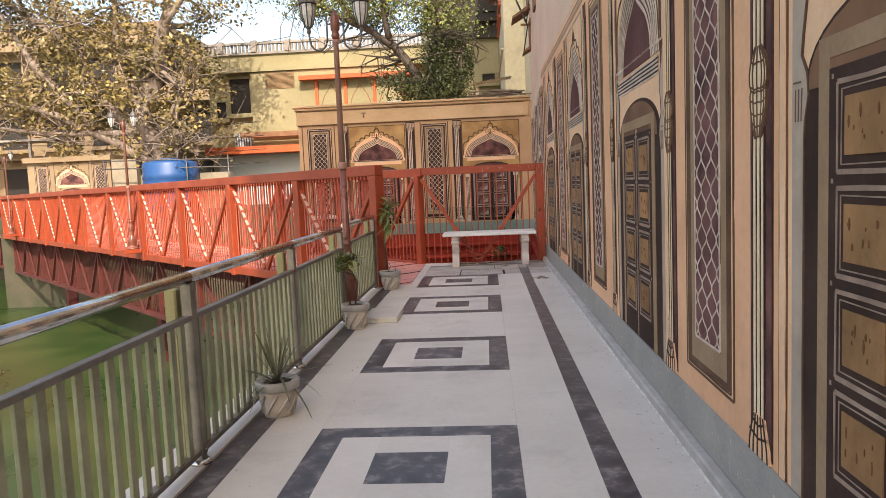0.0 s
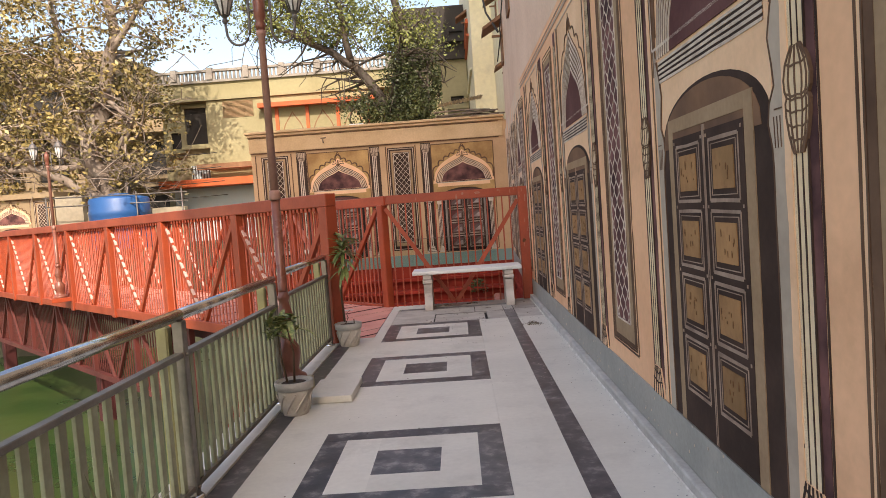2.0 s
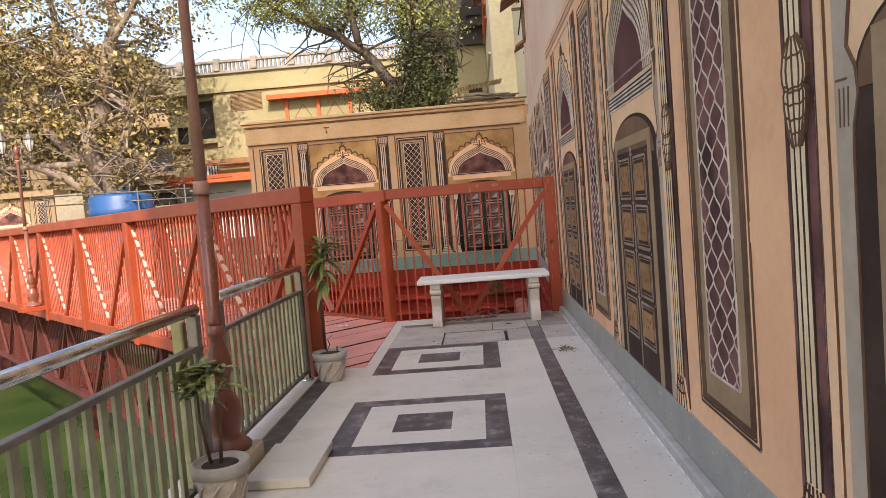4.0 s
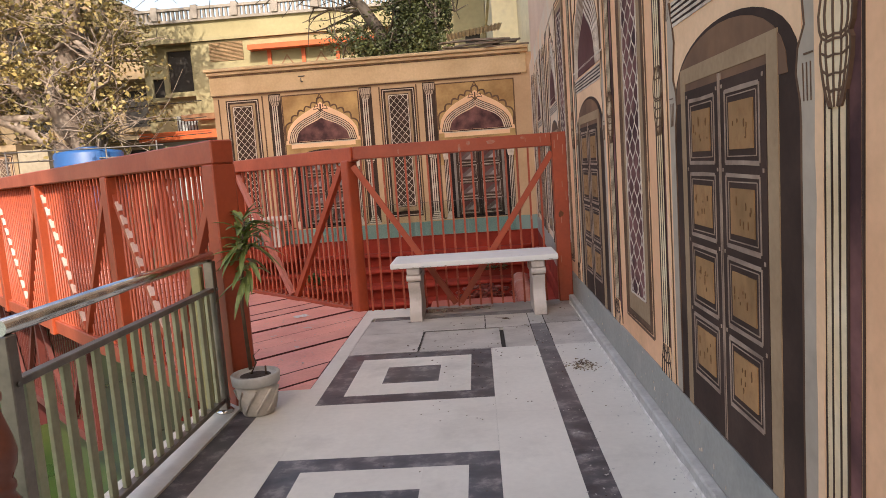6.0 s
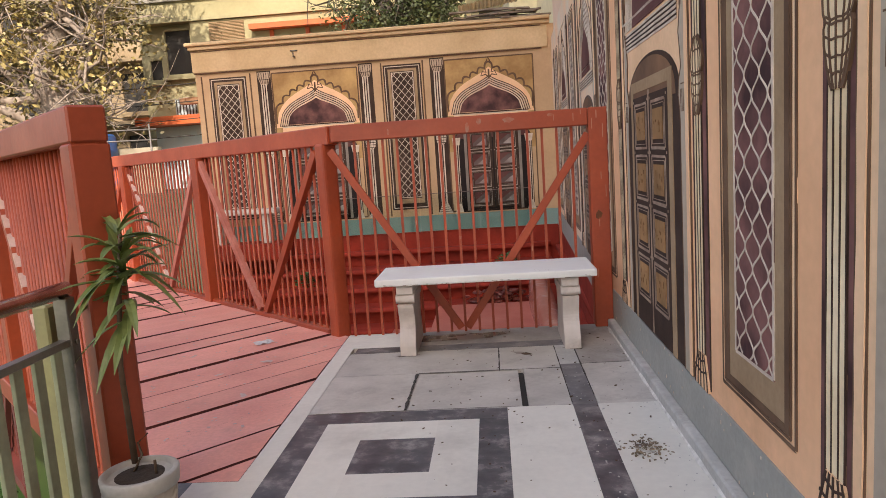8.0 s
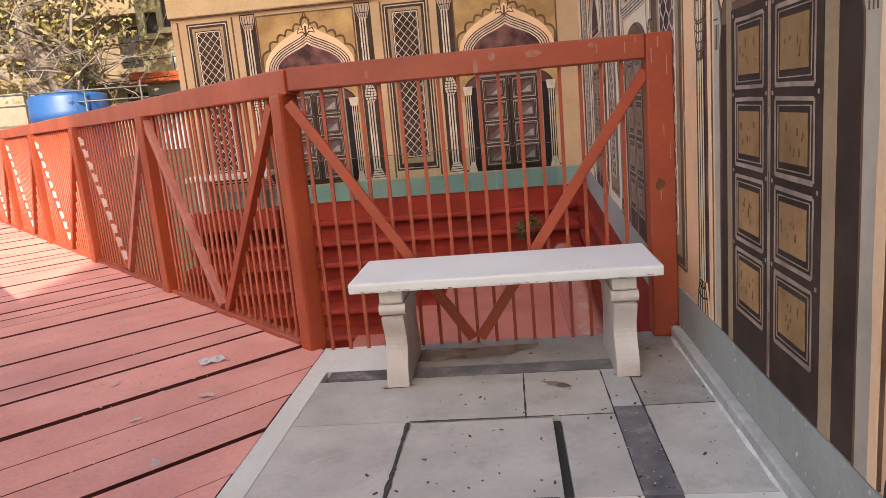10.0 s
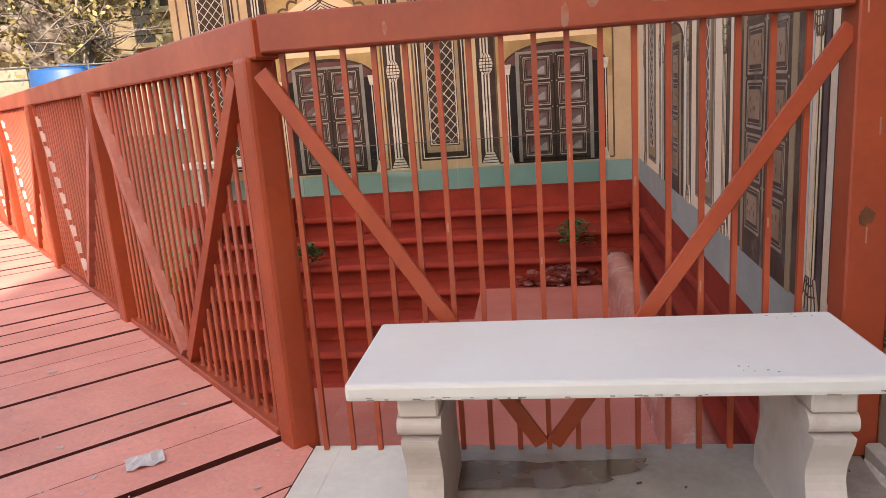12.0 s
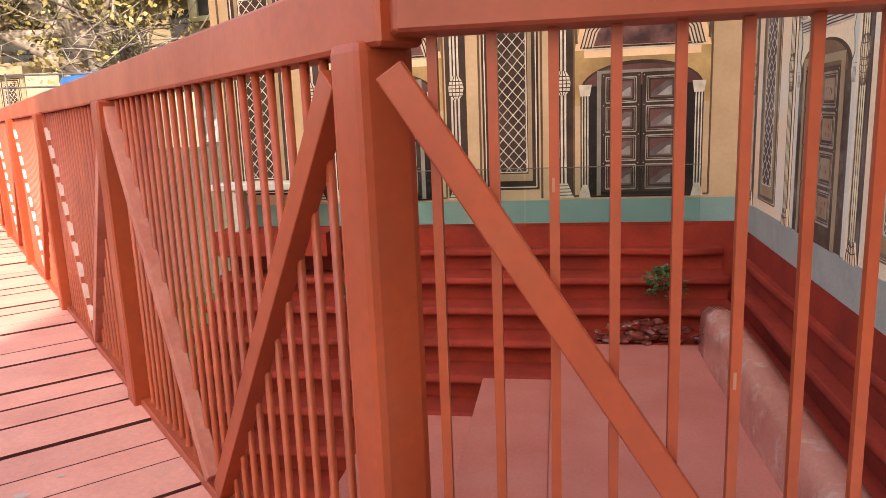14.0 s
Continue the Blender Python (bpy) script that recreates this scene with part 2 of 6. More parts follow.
def tube(bm, pts, radii, seg=8, caps=True):
    """A round bar along a line of points, with a radius at each."""
    pts = [Vector(p) for p in pts]
    if not isinstance(radii, (list, tuple)):
        radii = [radii] * len(pts)
    rings = []
    for i, p in enumerate(pts):
        d = (pts[min(i + 1, len(pts) - 1)] - pts[max(i - 1, 0)]).normalized()
        a = d.cross(Vector((0, 0, 1)) if abs(d.z) < 0.9 else Vector((1, 0, 0))).normalized()
        b = d.cross(a)
        rings.append([bm.verts.new(p + radii[i] * (math.cos(2 * math.pi * k / seg) * a + math.sin(2 * math.pi * k / seg) * b)) for k in range(seg)])
    for r0, r1 in zip(rings, rings[1:]):
        for k in range(seg):
            f = bm.faces.new((r0[k], r0[(k + 1) % seg], r1[(k + 1) % seg], r1[k]))
            f.smooth = True
    if caps:
        bm.faces.new(rings[0][::-1])
        bm.faces.new(rings[-1])
    return bm


def lathe(bm, profile, seg=20, at=(0, 0, 0), smooth=True):
    """A turned body from (radius, height) pairs."""
    rings = [[bm.verts.new((at[0] + r * math.cos(2 * math.pi * k / seg), at[1] + r * math.sin(2 * math.pi * k / seg), at[2] + z)) for k in range(seg)] for r, z in profile]
    for r0, r1 in zip(rings, rings[1:]):
        for k in range(seg):
            f = bm.faces.new((r0[k], r0[(k + 1) % seg], r1[(k + 1) % seg], r1[k]))
            f.smooth = smooth
    bm.faces.new(rings[0][::-1])
    bm.faces.new(rings[-1])
    return bm


def prism(bm, pts, y0, y1):
    """A flat shape in x and z, from depth y0 (front) to y1."""
    a = [bm.verts.new((x, y0, z)) for x, z in pts]
    b = [bm.verts.new((x, y1, z)) for x, z in pts]
    bm.faces.new(a)
    bm.faces.new(b[::-1])
    n = len(pts)
    for i in range(n):
        bm.faces.new((a[i], b[i], b[(i + 1) % n], a[(i + 1) % n]))
    return bm


def done(bm, bevel=0.0, segs=1):
    if bevel:
        bmesh.ops.bevel(bm, geom=bm.edges[:], offset=bevel, segments=segs, affect="EDGES", profile=0.6, clamp_overlap=True)
    bmesh.ops.recalc_face_normals(bm, faces=bm.faces[:])
    return bm


def mesh_of(name, bm, material, bevel=0.0, segs=1):
    done(bm, bevel, segs)
    me = bpy.data.meshes.new(name)
    bm.to_mesh(me)
    bm.free()
    me.materials.append(material)
    return me


def part(name, bm, material, parent, label="", bevel=0.0, segs=1, kind=""):
    ob = new(name, mesh_of(name, bm, material, bevel, segs))
    ob.parent = parent
    return tagged(ob, label, kind=kind)


def thing(name, label, category, group="", at=None, kind=""):
    ob = new(name)
    if at is not None:
        ob.matrix_basis = at
    return tagged(ob, label, category, group, kind)


def solid(name, bm, material, label, category, group="", bevel=0.0, segs=1, kind=""):
    return tagged(new(name, mesh_of(name, bm, material, bevel, segs)), label, category, group, kind)


def piece(name, me, parent, m):
    ob = new(name, me)
    ob.parent = parent
    ob.matrix_basis = m
    return ob


B = bmesh.new

# ---- plan ----
WALL = 1.28          # face of the painted side wall
FACADE = 17.83       # face of the painted house ahead
GATE = 11.1
BEND = 0.27          # how far the side wall falls back beyond the gate
DIR = Vector((-0.7071, 0.7071, 0))      # along the footbridge
SIDE = Vector((0.7071, 0.7071, 0))      # across it
NEAR0, FAR0 = Vector((-0.95, 8.68, 0)), Vector((-0.7, 11.2, 0))


# ---- ground, water, floors ----
solid("water", box(B(), -120, -40, -3.0, 60, 35.8, -2.8), WATER, "green still water under the footbridge", "water", kind="structure")
EARTH = mat("dusty ground", (0.3, 0.25, 0.18), (0.24, 0.2, 0.15), 0.9, scale=0.6, bump=0.3)
solid("ground", box(B(), -1500, -1500, -3.6, 1500, 1500, -3.1), EARTH, "dusty ground round the pond", "ground", kind="structure")
DARK_STONE = mat("dark green-brown stone", (0.05, 0.055, 0.03), (0.085, 0.075, 0.05), 0.9, scale=1.5, bump=0.4)
solid("far_bank", box(box(box(B(), -18.2, 25.8, -3.05, 40, 90, 0.7), -70, 35.6, -3.05, -18.202, 90, 0.7), -4.3, 21.5, -3.05, 40, 25.798, 0.7), DARK_STONE, "raised bank of dark stone beyond the water", "ground", kind="structure")


def terrace_bed():
    bm = box(B(), -1.16, -6, -3.05, 1.42, 8.86, -0.03)
    return box(bm, -0.6, 8.862, -3.05, 1.42, 11.14, -0.03)


floor = solid("floor", terrace_bed(), GROUT, "terrace floor of white marble slabs with black inlay", "floor", kind="structure")

# ---- side wall, house ahead, closing walls, shade blocks ----
wall_east = solid("wall_east", box(B(), WALL, -6, -3.05, WALL + 0.4, GATE, 2.9), PLASTER, "peach plastered side wall painted with arches and doors", "wall", kind="structure")
solid("wall_east_upper", box(B(), WALL, -6, 2.902, WALL + 0.4, GATE, 8.6), PINK_WALL, "plain pale pink upper wall above the mural", "wall", kind="structure")
WASHED = mat("washed-out plaster", (0.84, 0.56, 0.35), (0.74, 0.62, 0.49), 0.8, scale=1.5, bump=0.1, dirt=0.4, dirt_colour=(0.55, 0.47, 0.39), gloss=0.2)
bend = Matrix.Translation((WALL + 0.005, GATE, 0)) @ Matrix.Rotation(-math.atan2(BEND, FACADE - GATE), 4, "Z")
solid("wall_east_far", box(B(), 0, 0.002, -3.05, 0.4, 7.2, 2.98, bend), WASHED, "peach plastered side wall beyond the gate", "wall", kind="structure")
solid("wall_east_upper", box(B(), 0, 0.002, 2.982, 0.4, 5.85, 8.6, bend), PINK_WALL, "plain peach upper wall of the house beside the walk", "wall", kind="structure")
solid("skirting", box(B(), WALL - 0.008, -6, 0.06, WALL, GATE - 0.06, 0.265), GREY_PAINT, "grey painted band at the foot of the side wall", "skirting", kind="structure")
solid("baseboard", box(B(), WALL - 0.05, -6, -0.01, WALL, GATE - 0.06, 0.058), mat("chipped pale kerb paint", (0.5, 0.48, 0.44), (0.4, 0.38, 0.34), 0.7, scale=6, bump=0.3, dirt=0.7, dirt_colour=(0.24, 0.22, 0.19), dirt_scale=5), "worn grey stone kerb along the wall foot", "kerb", kind="structure", bevel=0.008)
bm = B()
rows = []
for k in range(420):
    y = -1 + 0.0287 * k
    w = 0.006 + 0.016 * max(0.0, noise.noise(Vector((y * 5, 3.1, 0))) + 0.25 * noise.noise(Vector((y * 31, 1.7, 0))))
    x = WALL - 0.05
    rows.append([bm.verts.new(c) for c in ((x - w, y, 0.001), (x - w * 0.6, y, 0.004 + w * 0.3), (x + 0.001, y, 0.006 + w * 0.8))])
for a, b in zip(rows, rows[1:]):
    for i in (0, 1):
        bm.faces.new((a[i], a[i + 1], b[i + 1], b[i]))
solid("trim", bm, mat("crumbling white mortar", (0.72, 0.69, 0.63), (0.5, 0.47, 0.42), 0.9, scale=14, bump=0.4, dirt=0.5, dirt_colour=(0.3, 0.27, 0.23), dirt_scale=9), "crumbling white mortar line along the wall foot", "mortar", kind="structure")
solid("skirting", box(B(), -0.008, 0.06, 0.0, 0, 6.7, 0.28, bend), GREY_PAINT, "grey painted band on the wall beyond the gate", "skirting", kind="structure")
solid("wall_red", box(B(), -0.008, 0.06, -1.6, 0, 6.7, -0.002, bend), RED_PLASTER, "red painted foot of the wall above the steps", "wall", kind="structure")

solid("wall_behind", box(B(), WALL + 0.402, -6, -3.05, 9, 22, 2.9), PLASTER, "plain house body behind the painted wall", "wall", kind="structure")
facade = solid("wall_north", box(B(), -4.3, FACADE, -3.05, 1.7, FACADE + 5, 3.22), FRONT, "peach painted single-storey house front with mural", "wall", kind="structure")
solid("skirting", box(B(), -4.3, FACADE - 0.008, 0.02, 1.55, FACADE, 0.28), TEAL, "teal painted band at the foot of the house front", "skirting", kind="structure")
solid("wall_red", box(B(), -4.3, FACADE - 0.008, -2.8, 1.55, FACADE, 0.018), RED_PLASTER, "red painted wall foot above the steps", "wall", kind="structure")
bm = B()
for x0, x1, z0, z1, d in ((-4.36, 1.54, 3.22, 3.28, 0.07), (-4.4, 1.54, 3.283, 3.34, 0.11)):
    box(bm, x0, FACADE - d, z0, x1, FACADE + 5, z1)
solid("coping", bm, FRONT_CREAM, "cream roof edge of the painted house", "coping", kind="structure", bevel=0.01)
solid("cornice_band", box(B(), -4.33, FACADE - 0.03, 2.86, 1.5, FACADE, 3.217), FRONT_CREAM, "cream cornice band above the painted arches", "cornice", kind="structure", bevel=0.008)
# Two unseen blocks behind the walk, added to keep the sun off the terrace.
solid("wall_south_low", box(B(), -0.3, -9, -3, 0.298, -6, 9.5), PLASTER, "unseen lower block added to shade the terrace edge", "wall", kind="structure")
solid("wall_south", box(B(), 0.3, -9, -3, 14, -6, 27), PLASTER, "unseen tall block added to shade the terrace", "wall", kind="structure")

# ---- stepped red court beyond the gate ----
court = thing("steps", "flight of red painted plaster steps below the house front", "steps")


def worn_nosing(bm, axis, amount):
    """Lets the edge of a tread wander a little, as hand-laid plaster does."""
    for v in bm.verts:
        n = noise.noise(Vector((v.co.x * 1.9, v.co.y * 1.9, v.co.z * 4.0)))
        v.co.z += 0.5 * amount * noise.noise(v.co * 2.7)
        v.co[axis] += amount * n
    return bm


def tread(x0, y0, z0, x1, y1, z1, axis):
    """A tread cut into short lengths along its nosing."""
    bm = B()
    a, b = (y0, y1) if axis == 0 else (x0, x1)
    n = max(2, int((b - a) / 0.35))
    prof = ((0.0, 0.0), (0.0, 0.35), (0.012, 0.75), (0.04, 1.0), (1.0, 1.0), (1.0, 0.0))
    rows = []
    for i in range(n + 1):
        u = a + (b - a) * i / n
        row = []
        for d, h in prof:
            if axis == 0:
                row.append(bm.verts.new((x0 + (x1 - x0) * d, u, z0 + (z1 - z0) * h)))
            else:
                row.append(bm.verts.new((u, y0 + (y1 - y0) * d, z0 + (z1 - z0) * h)))
        rows.append(row)
    m = len(prof)
    for p, q in zip(rows, rows[1:]):
        for i in range(m):
            f = bm.faces.new((p[i], p[(i + 1) % m], q[(i + 1) % m], q[i]))
            f.smooth = i < 3
    bm.faces.new(rows[0])
    bm.faces.new(rows[-1][::-1])
    return worn_nosing(bm, axis, 0.018)


for k in range(1, 11):
    edge = 17.98 - 0.33 * k
    part("riser", box(B(), -4.3, edge + 0.1, -0.25 * k - 0.25, 1.4, 18, -0.25 * k - 0.06), RED_PLASTER, court)
    part("tread", tread(-4.3, edge, -0.25 * k - 0.075, 1.4, 17.82, -0.25 * k, 1), RED_PLASTER, court)
side = thing("steps", "red painted plaster steps along the side wall", "steps")
skew = (math.atan2(BEND, FACADE - GATE)) * 0.55
for k in range(1, 4):
    turn = pose(1.41 - 0.085 * k, 12.0, 0, 0, 0, -math.degrees(skew))
    far = 5.65 - 0.33 * k
    bm = box(B(), 0.06, -0.7, -0.25 * k - 0.25, 0.3, far, -0.25 * k - 0.055)
    bmesh.ops.transform(bm, matrix=turn, verts=bm.verts[:])
    part("riser", bm, RED_PLASTER, side)
    bm = tread(0.0, -0.7, -0.25 * k - 0.07, 0.3, far, -0.25 * k, 0)
    bmesh.ops.transform(bm, matrix=turn, verts=bm.verts[:])
    part("tread", bm, RED_PLASTER, side)
landing = thing("landing", "pink plaster landing stepping down to the water", "landing")
for k, (x0, x1, far) in enumerate(((-0.42, 1.2, 16.64), (-1.08, -0.42, 16.31), (-1.62, -1.08, 15.98), (-2.2, -1.62, 15.65))):
    z = -1.0 - 0.25 * k
    part("step", box(B(), x0 + 0.002, 11.3, z - 0.3, x1 - 0.002, far, z), PINK_FLOOR, landing, bevel=0.012)
# The whitish blotches paint the shine on the wet plaster.
WET_PINK = mat("worn wet pink plaster, painted shine", (0.5, 0.2, 0.15), (0.4, 0.14, 0.1), 0.24, scale=2, bump=0.2, dirt=0.75, dirt_colour=(0.6, 0.47, 0.41), dirt_scale=3.5)
bm = B()
rows = []
for i in range(19):
    y = 11.4 + 5.1 * i / 18
    top = -0.52 - (16.5 - y) * 0.05 + 0.018 * noise.noise(Vector((y * 2.1, 0, 4)))
    if i == 18:
        top -= 0.06
    w = 0.012 * noise.noise(Vector((y * 1.6, 7, 0)))
    rows.append([bm.verts.new((x + w, y, z)) for x, z in ((0.94, -1.05), (0.945, top - 0.14), (0.965, top - 0.05), (1.02, top), (1.13, top + 0.004), (1.2, top - 0.03), (1.22, -1.05))])
for a, b in zip(rows, rows[1:]):
    for i in range(6):
        bm.faces.new((a[i], a[i + 1], b[i + 1], b[i])).smooth = True
for row in (rows[0], rows[-1]):
    bm.faces.new(row)
solid("parapet", bm, WET_PINK, "worn wet pink plaster, painted shine kerb block beside the steps", "kerb")
rng = random.Random(8)
rubble = thing("rubble", "broken wet dark red plaster at the foot of a step", "rubble")
DAMP_RED = mat("damp broken plaster", (0.12, 0.02, 0.014), (0.2, 0.05, 0.035), 0.3, scale=9, fine=40, bump=0.6, vary=0.3)
for k in range(46):
    bm = B()
    bmesh.ops.create_icosphere(bm, subdivisions=2, radius=rng.uniform(0.03, 0.085))
    for v in bm.verts:
        v.co *= 1 + 0.5 * noise.noise(v.co * 14 + Vector((k, 0, 0)))
        v.co.z *= 0.45
    x = rng.gauss(0.55, 0.24)
    y = 16.69 + rng.uniform(-0.05, 0.06)
    bmesh.ops.transform(bm, matrix=pose(x, y, -0.99 + rng.uniform(0, 0.2) * (y > 16.6), 0, 0, rng.uniform(0, 360)), verts=bm.verts[:])
    part("lump", bm, DAMP_RED, rubble)

# Red steel toned down to maroon to carry the shade below the deck.
SHADED_MAROON = mat("maroon darkened for shade", (0.125, 0.026, 0.02), (0.09, 0.02, 0.016), 0.6, scale=2, bump=0.1, dirt=0.3, dirt_colour=(0.06, 0.03, 0.025))
SUN_GLINT = mat("painted sun glint", (0.72, 0.52, 0.46), (0.6, 0.4, 0.34), 0.35, scale=4, bump=0.05)

# ---- red footbridge ----
bridge = thing("footbridge", "red painted steel truss footbridge over green water", "bridge")
LENGTH = 38.0
across = Matrix(((DIR.x, SIDE.x, 0, 0), (DIR.y, SIDE.y, 0, 0), (0, 0, 1, 0), (0, 0, 0, 1)))


def on_bridge(o, s, w, z):
    """A pose whose x runs along the bridge and y across it."""
    return Matrix.Translation(o + DIR * s + SIDE * w + Vector((0, 0, z))) @ across


BAR = mesh_of("bar", tube(B(), [(0, 0, 0), (0, 0, 0.012), (0, 0, 0.03), (0, 0, 1.36)], [0.019, 0.017, 0.0105, 0.0105], 8), RED_PAINT)
POST = mesh_of("post", box(B(), -0.068, -0.068, -0.12, 0.068, 0.068, 1.37), RED_PAINT, bevel=0.008)


def brace_mesh(run, rise, thick=0.05):
    bm = B()
    long = math.hypot(run, rise)
    box(bm, -long / 2, -0.024, -thick / 2, long / 2, 0.024, thick / 2)
    return mesh_of("brace", bm, RED_PAINT, bevel=0.002)


BRACE = brace_mesh(1.02, 1.3, 0.06)
PALE_BRACE = BRACE.copy()
PALE_BRACE.materials[0] = mat("pale pinkish red paint", (0.52, 0.2, 0.15), (0.42, 0.13, 0.09), 0.7, scale=5, bump=0.08, dirt=0.5, dirt_colour=(0.58, 0.32, 0.26), dirt_scale=6)
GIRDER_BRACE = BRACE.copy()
GIRDER_BRACE.materials[0] = SHADED_MAROON
# Pale dashes paint the sun's glint along the upper face of a brace.
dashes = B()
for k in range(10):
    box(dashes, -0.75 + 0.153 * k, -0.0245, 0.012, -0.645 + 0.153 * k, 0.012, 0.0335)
STRIP = mesh_of("worn_strip", dashes, SUN_GLINT)
SLANT = math.degrees(math.atan2(1.3, 1.02))
for name, o, posts in (("near", NEAR0, [0] + [1.85 + 2.2 * i for i in range(17)]), ("far", FAR0, [2.2 * i for i in range(17)])):
    end = posts[-1]
    bm = box(B(), -0.07 if name == "near" else -0.12, -0.065 if name == "near" else -0.03, 1.37, end, 0.065, 1.5)
    bmesh.ops.transform(bm, matrix=on_bridge(o, 0, 0, 0), verts=bm.verts[:])
    part("top_rail", bm, RED_PAINT, bridge, bevel=0.008)
    bm = box(B(), 0.06, -0.04, -0.1, end, 0.04, 0.03)
    bmesh.ops.transform(bm, matrix=on_bridge(o, 0, 0, 0), verts=bm.verts[:])
    part("bottom_rail", bm, RED_PAINT, bridge, bevel=0.006)
    rest = B()
    for i, s in enumerate(posts):
        if i or name == "near":
            piece("post", POST, bridge, on_bridge(o, s, 0, 0))
        if i + 1 == len(posts):
            break
        span = posts[i + 1] - s
        n = 22
        for k in range(1, n + 1):
            u = s + 0.05 + (span - 0.1) * k / (n + 1)
            if i < 6:
                piece("bar", BAR, bridge, on_bridge(o, u, 0, 0.02))
            else:
                box(rest, -0.01, -0.01, 0, 0.01, 0.01, 1.36, on_bridge(o, u, 0, 0.02))
        for sign in (1, -1):
            c = s + span / 2 - sign * span / 4
            at = on_bridge(o, c, -0.005 if sign < 0 and (name == "near" or i > 0) else -0.02, 0.69) @ Matrix.Rotation(radians(sign * SLANT), 4, "Y") @ Matrix.Diagonal((span / 2.2 * 0.98, 1, 1, 1))
            ob = piece("brace", PALE_BRACE if sign > 0 and name == "far" and i == 1 or sign < 0 and name == "far" and i == 0 else BRACE, bridge, at)
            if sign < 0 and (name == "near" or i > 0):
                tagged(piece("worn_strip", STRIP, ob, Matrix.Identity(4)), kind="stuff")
    part("far_bar", rest, RED_PAINT, bridge, kind="stuff")
    # girder below the deck
    if name == "near":
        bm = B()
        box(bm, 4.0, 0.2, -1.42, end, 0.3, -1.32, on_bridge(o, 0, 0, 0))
        part("girder_chord", bm, SHADED_MAROON, bridge)
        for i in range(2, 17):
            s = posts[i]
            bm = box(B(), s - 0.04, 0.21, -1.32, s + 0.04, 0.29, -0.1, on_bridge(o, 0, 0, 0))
            part("girder_post", bm, SHADED_MAROON, bridge)
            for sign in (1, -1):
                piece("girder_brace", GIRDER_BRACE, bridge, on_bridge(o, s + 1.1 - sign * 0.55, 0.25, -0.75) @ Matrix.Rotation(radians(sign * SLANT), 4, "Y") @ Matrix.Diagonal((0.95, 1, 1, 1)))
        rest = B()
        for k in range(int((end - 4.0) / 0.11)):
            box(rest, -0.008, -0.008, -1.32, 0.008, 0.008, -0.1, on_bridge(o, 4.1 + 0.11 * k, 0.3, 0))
        part("girder_bar", rest, SHADED_MAROON, bridge, kind="stuff")
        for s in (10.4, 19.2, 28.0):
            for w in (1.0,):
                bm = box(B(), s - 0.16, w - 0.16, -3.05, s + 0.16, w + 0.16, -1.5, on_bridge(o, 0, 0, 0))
                part("pier", bm, PIER_AND_GAP_DARK, bridge, bevel=0.02)
# Beam coloured very dark, so the plank gaps above it look shaded.
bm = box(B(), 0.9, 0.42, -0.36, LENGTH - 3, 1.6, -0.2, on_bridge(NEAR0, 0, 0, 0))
part("deck_beam", bm, PIER_AND_GAP_DARK, bridge)
# deck planks, mitred to the terrace edge at the near end
def clip(poly, px, py, nx, ny):
    """Keeps the part of a flat shape on the side to which (nx, ny) points."""
    out = []
    for a, b in zip(poly, poly[1:] + poly[:1]):
        da, db = (a[0] - px) * nx + (a[1] - py) * ny, (b[0] - px) * nx + (b[1] - py) * ny
        if da >= 0:
            out.append(a)
        if da * db < 0:
            f = da / (da - db)
            out.append((a[0] + f * (b[0] - a[0]), a[1] + f * (b[1] - a[1])))
    return out


seams = [(-0.7, 0.016), (-0.45, 0.012), (-0.2, 0.018), (0.05, 0.01), (0.3, 0.02), (0.55, 0.012), (0.8, 0.02), (1.055, 0.022), (1.31, 0.008)]
for k in range(16):
    for off, g in ((0.0, 0.036), (0.245, 0.019), (0.48, 0.02), (0.72, 0.019), (0.95, 0.017), (1.205, 0.012), (1.46, 0.012), (1.67, 0.016), (1.91, 0.019)):
        seams.append((1.64 + 2.225 * k + off, g))
for n, ((s, g0), (e, g1)) in enumerate(zip(seams, seams[1:])):
    corner = [NEAR0 + DIR * u + SIDE * v for u, v in ((s + g0 / 2, 0.06), (e - g1 / 2, 0.06), (e - g1 / 2, 1.97), (s + g0 / 2, 1.97))]
    poly = clip([(c.x, c.y) for c in corner], -0.605, 9, -1, 0)
    poly = clip(poly, -1, 8.87, 0, 1) if poly else poly
    if len(poly) > 2:
        top = 0.004 * math.sin(n * 2.3)
        bm = B()
        bm.faces.new([bm.verts.new((x, y, top)) for x, y in poly])
        geo = bmesh.ops.extrude_face_region(bm, geom=bm.faces[:])
        bmesh.ops.translate(bm, vec=(0, 0, -0.045), verts=[g for g in geo["geom"] if isinstance(g, bmesh.types.BMVert)])
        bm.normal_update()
        # Side faces take the dark maroon, painting shade into the gaps.
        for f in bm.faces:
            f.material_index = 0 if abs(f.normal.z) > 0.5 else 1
        part("plank", bm, DECK, bridge).data.materials.append(SHADED_MAROON)
solid("deck_edge", box(B(), -1.4, 8.88, -0.5, -0.604, 11.2, -0.2), SHADED_MAROON, "red steel ledge under the deck planks", "ledge", kind="structure")

# ---- gate across the terrace ----
LIME_STREAK = mat("dried bird lime", (0.46, 0.22, 0.15), None, 0.9, bump=0.0)
gate = thing("gate", "red painted steel gate with bars and crossed braces", "gate")
part("post", box(B(), 1.15, 11.05, 0, 1.275, 11.17, 1.5), RED_PAINT, gate, bevel=0.006)
bm = box(B(), -0.057, -0.057, -0.1, 0.057, 0.057, 1.384)
bmesh.ops.transform(bm, matrix=pose(-0.675, 11.19, 0, 0, 0, 45), verts=bm.verts[:])
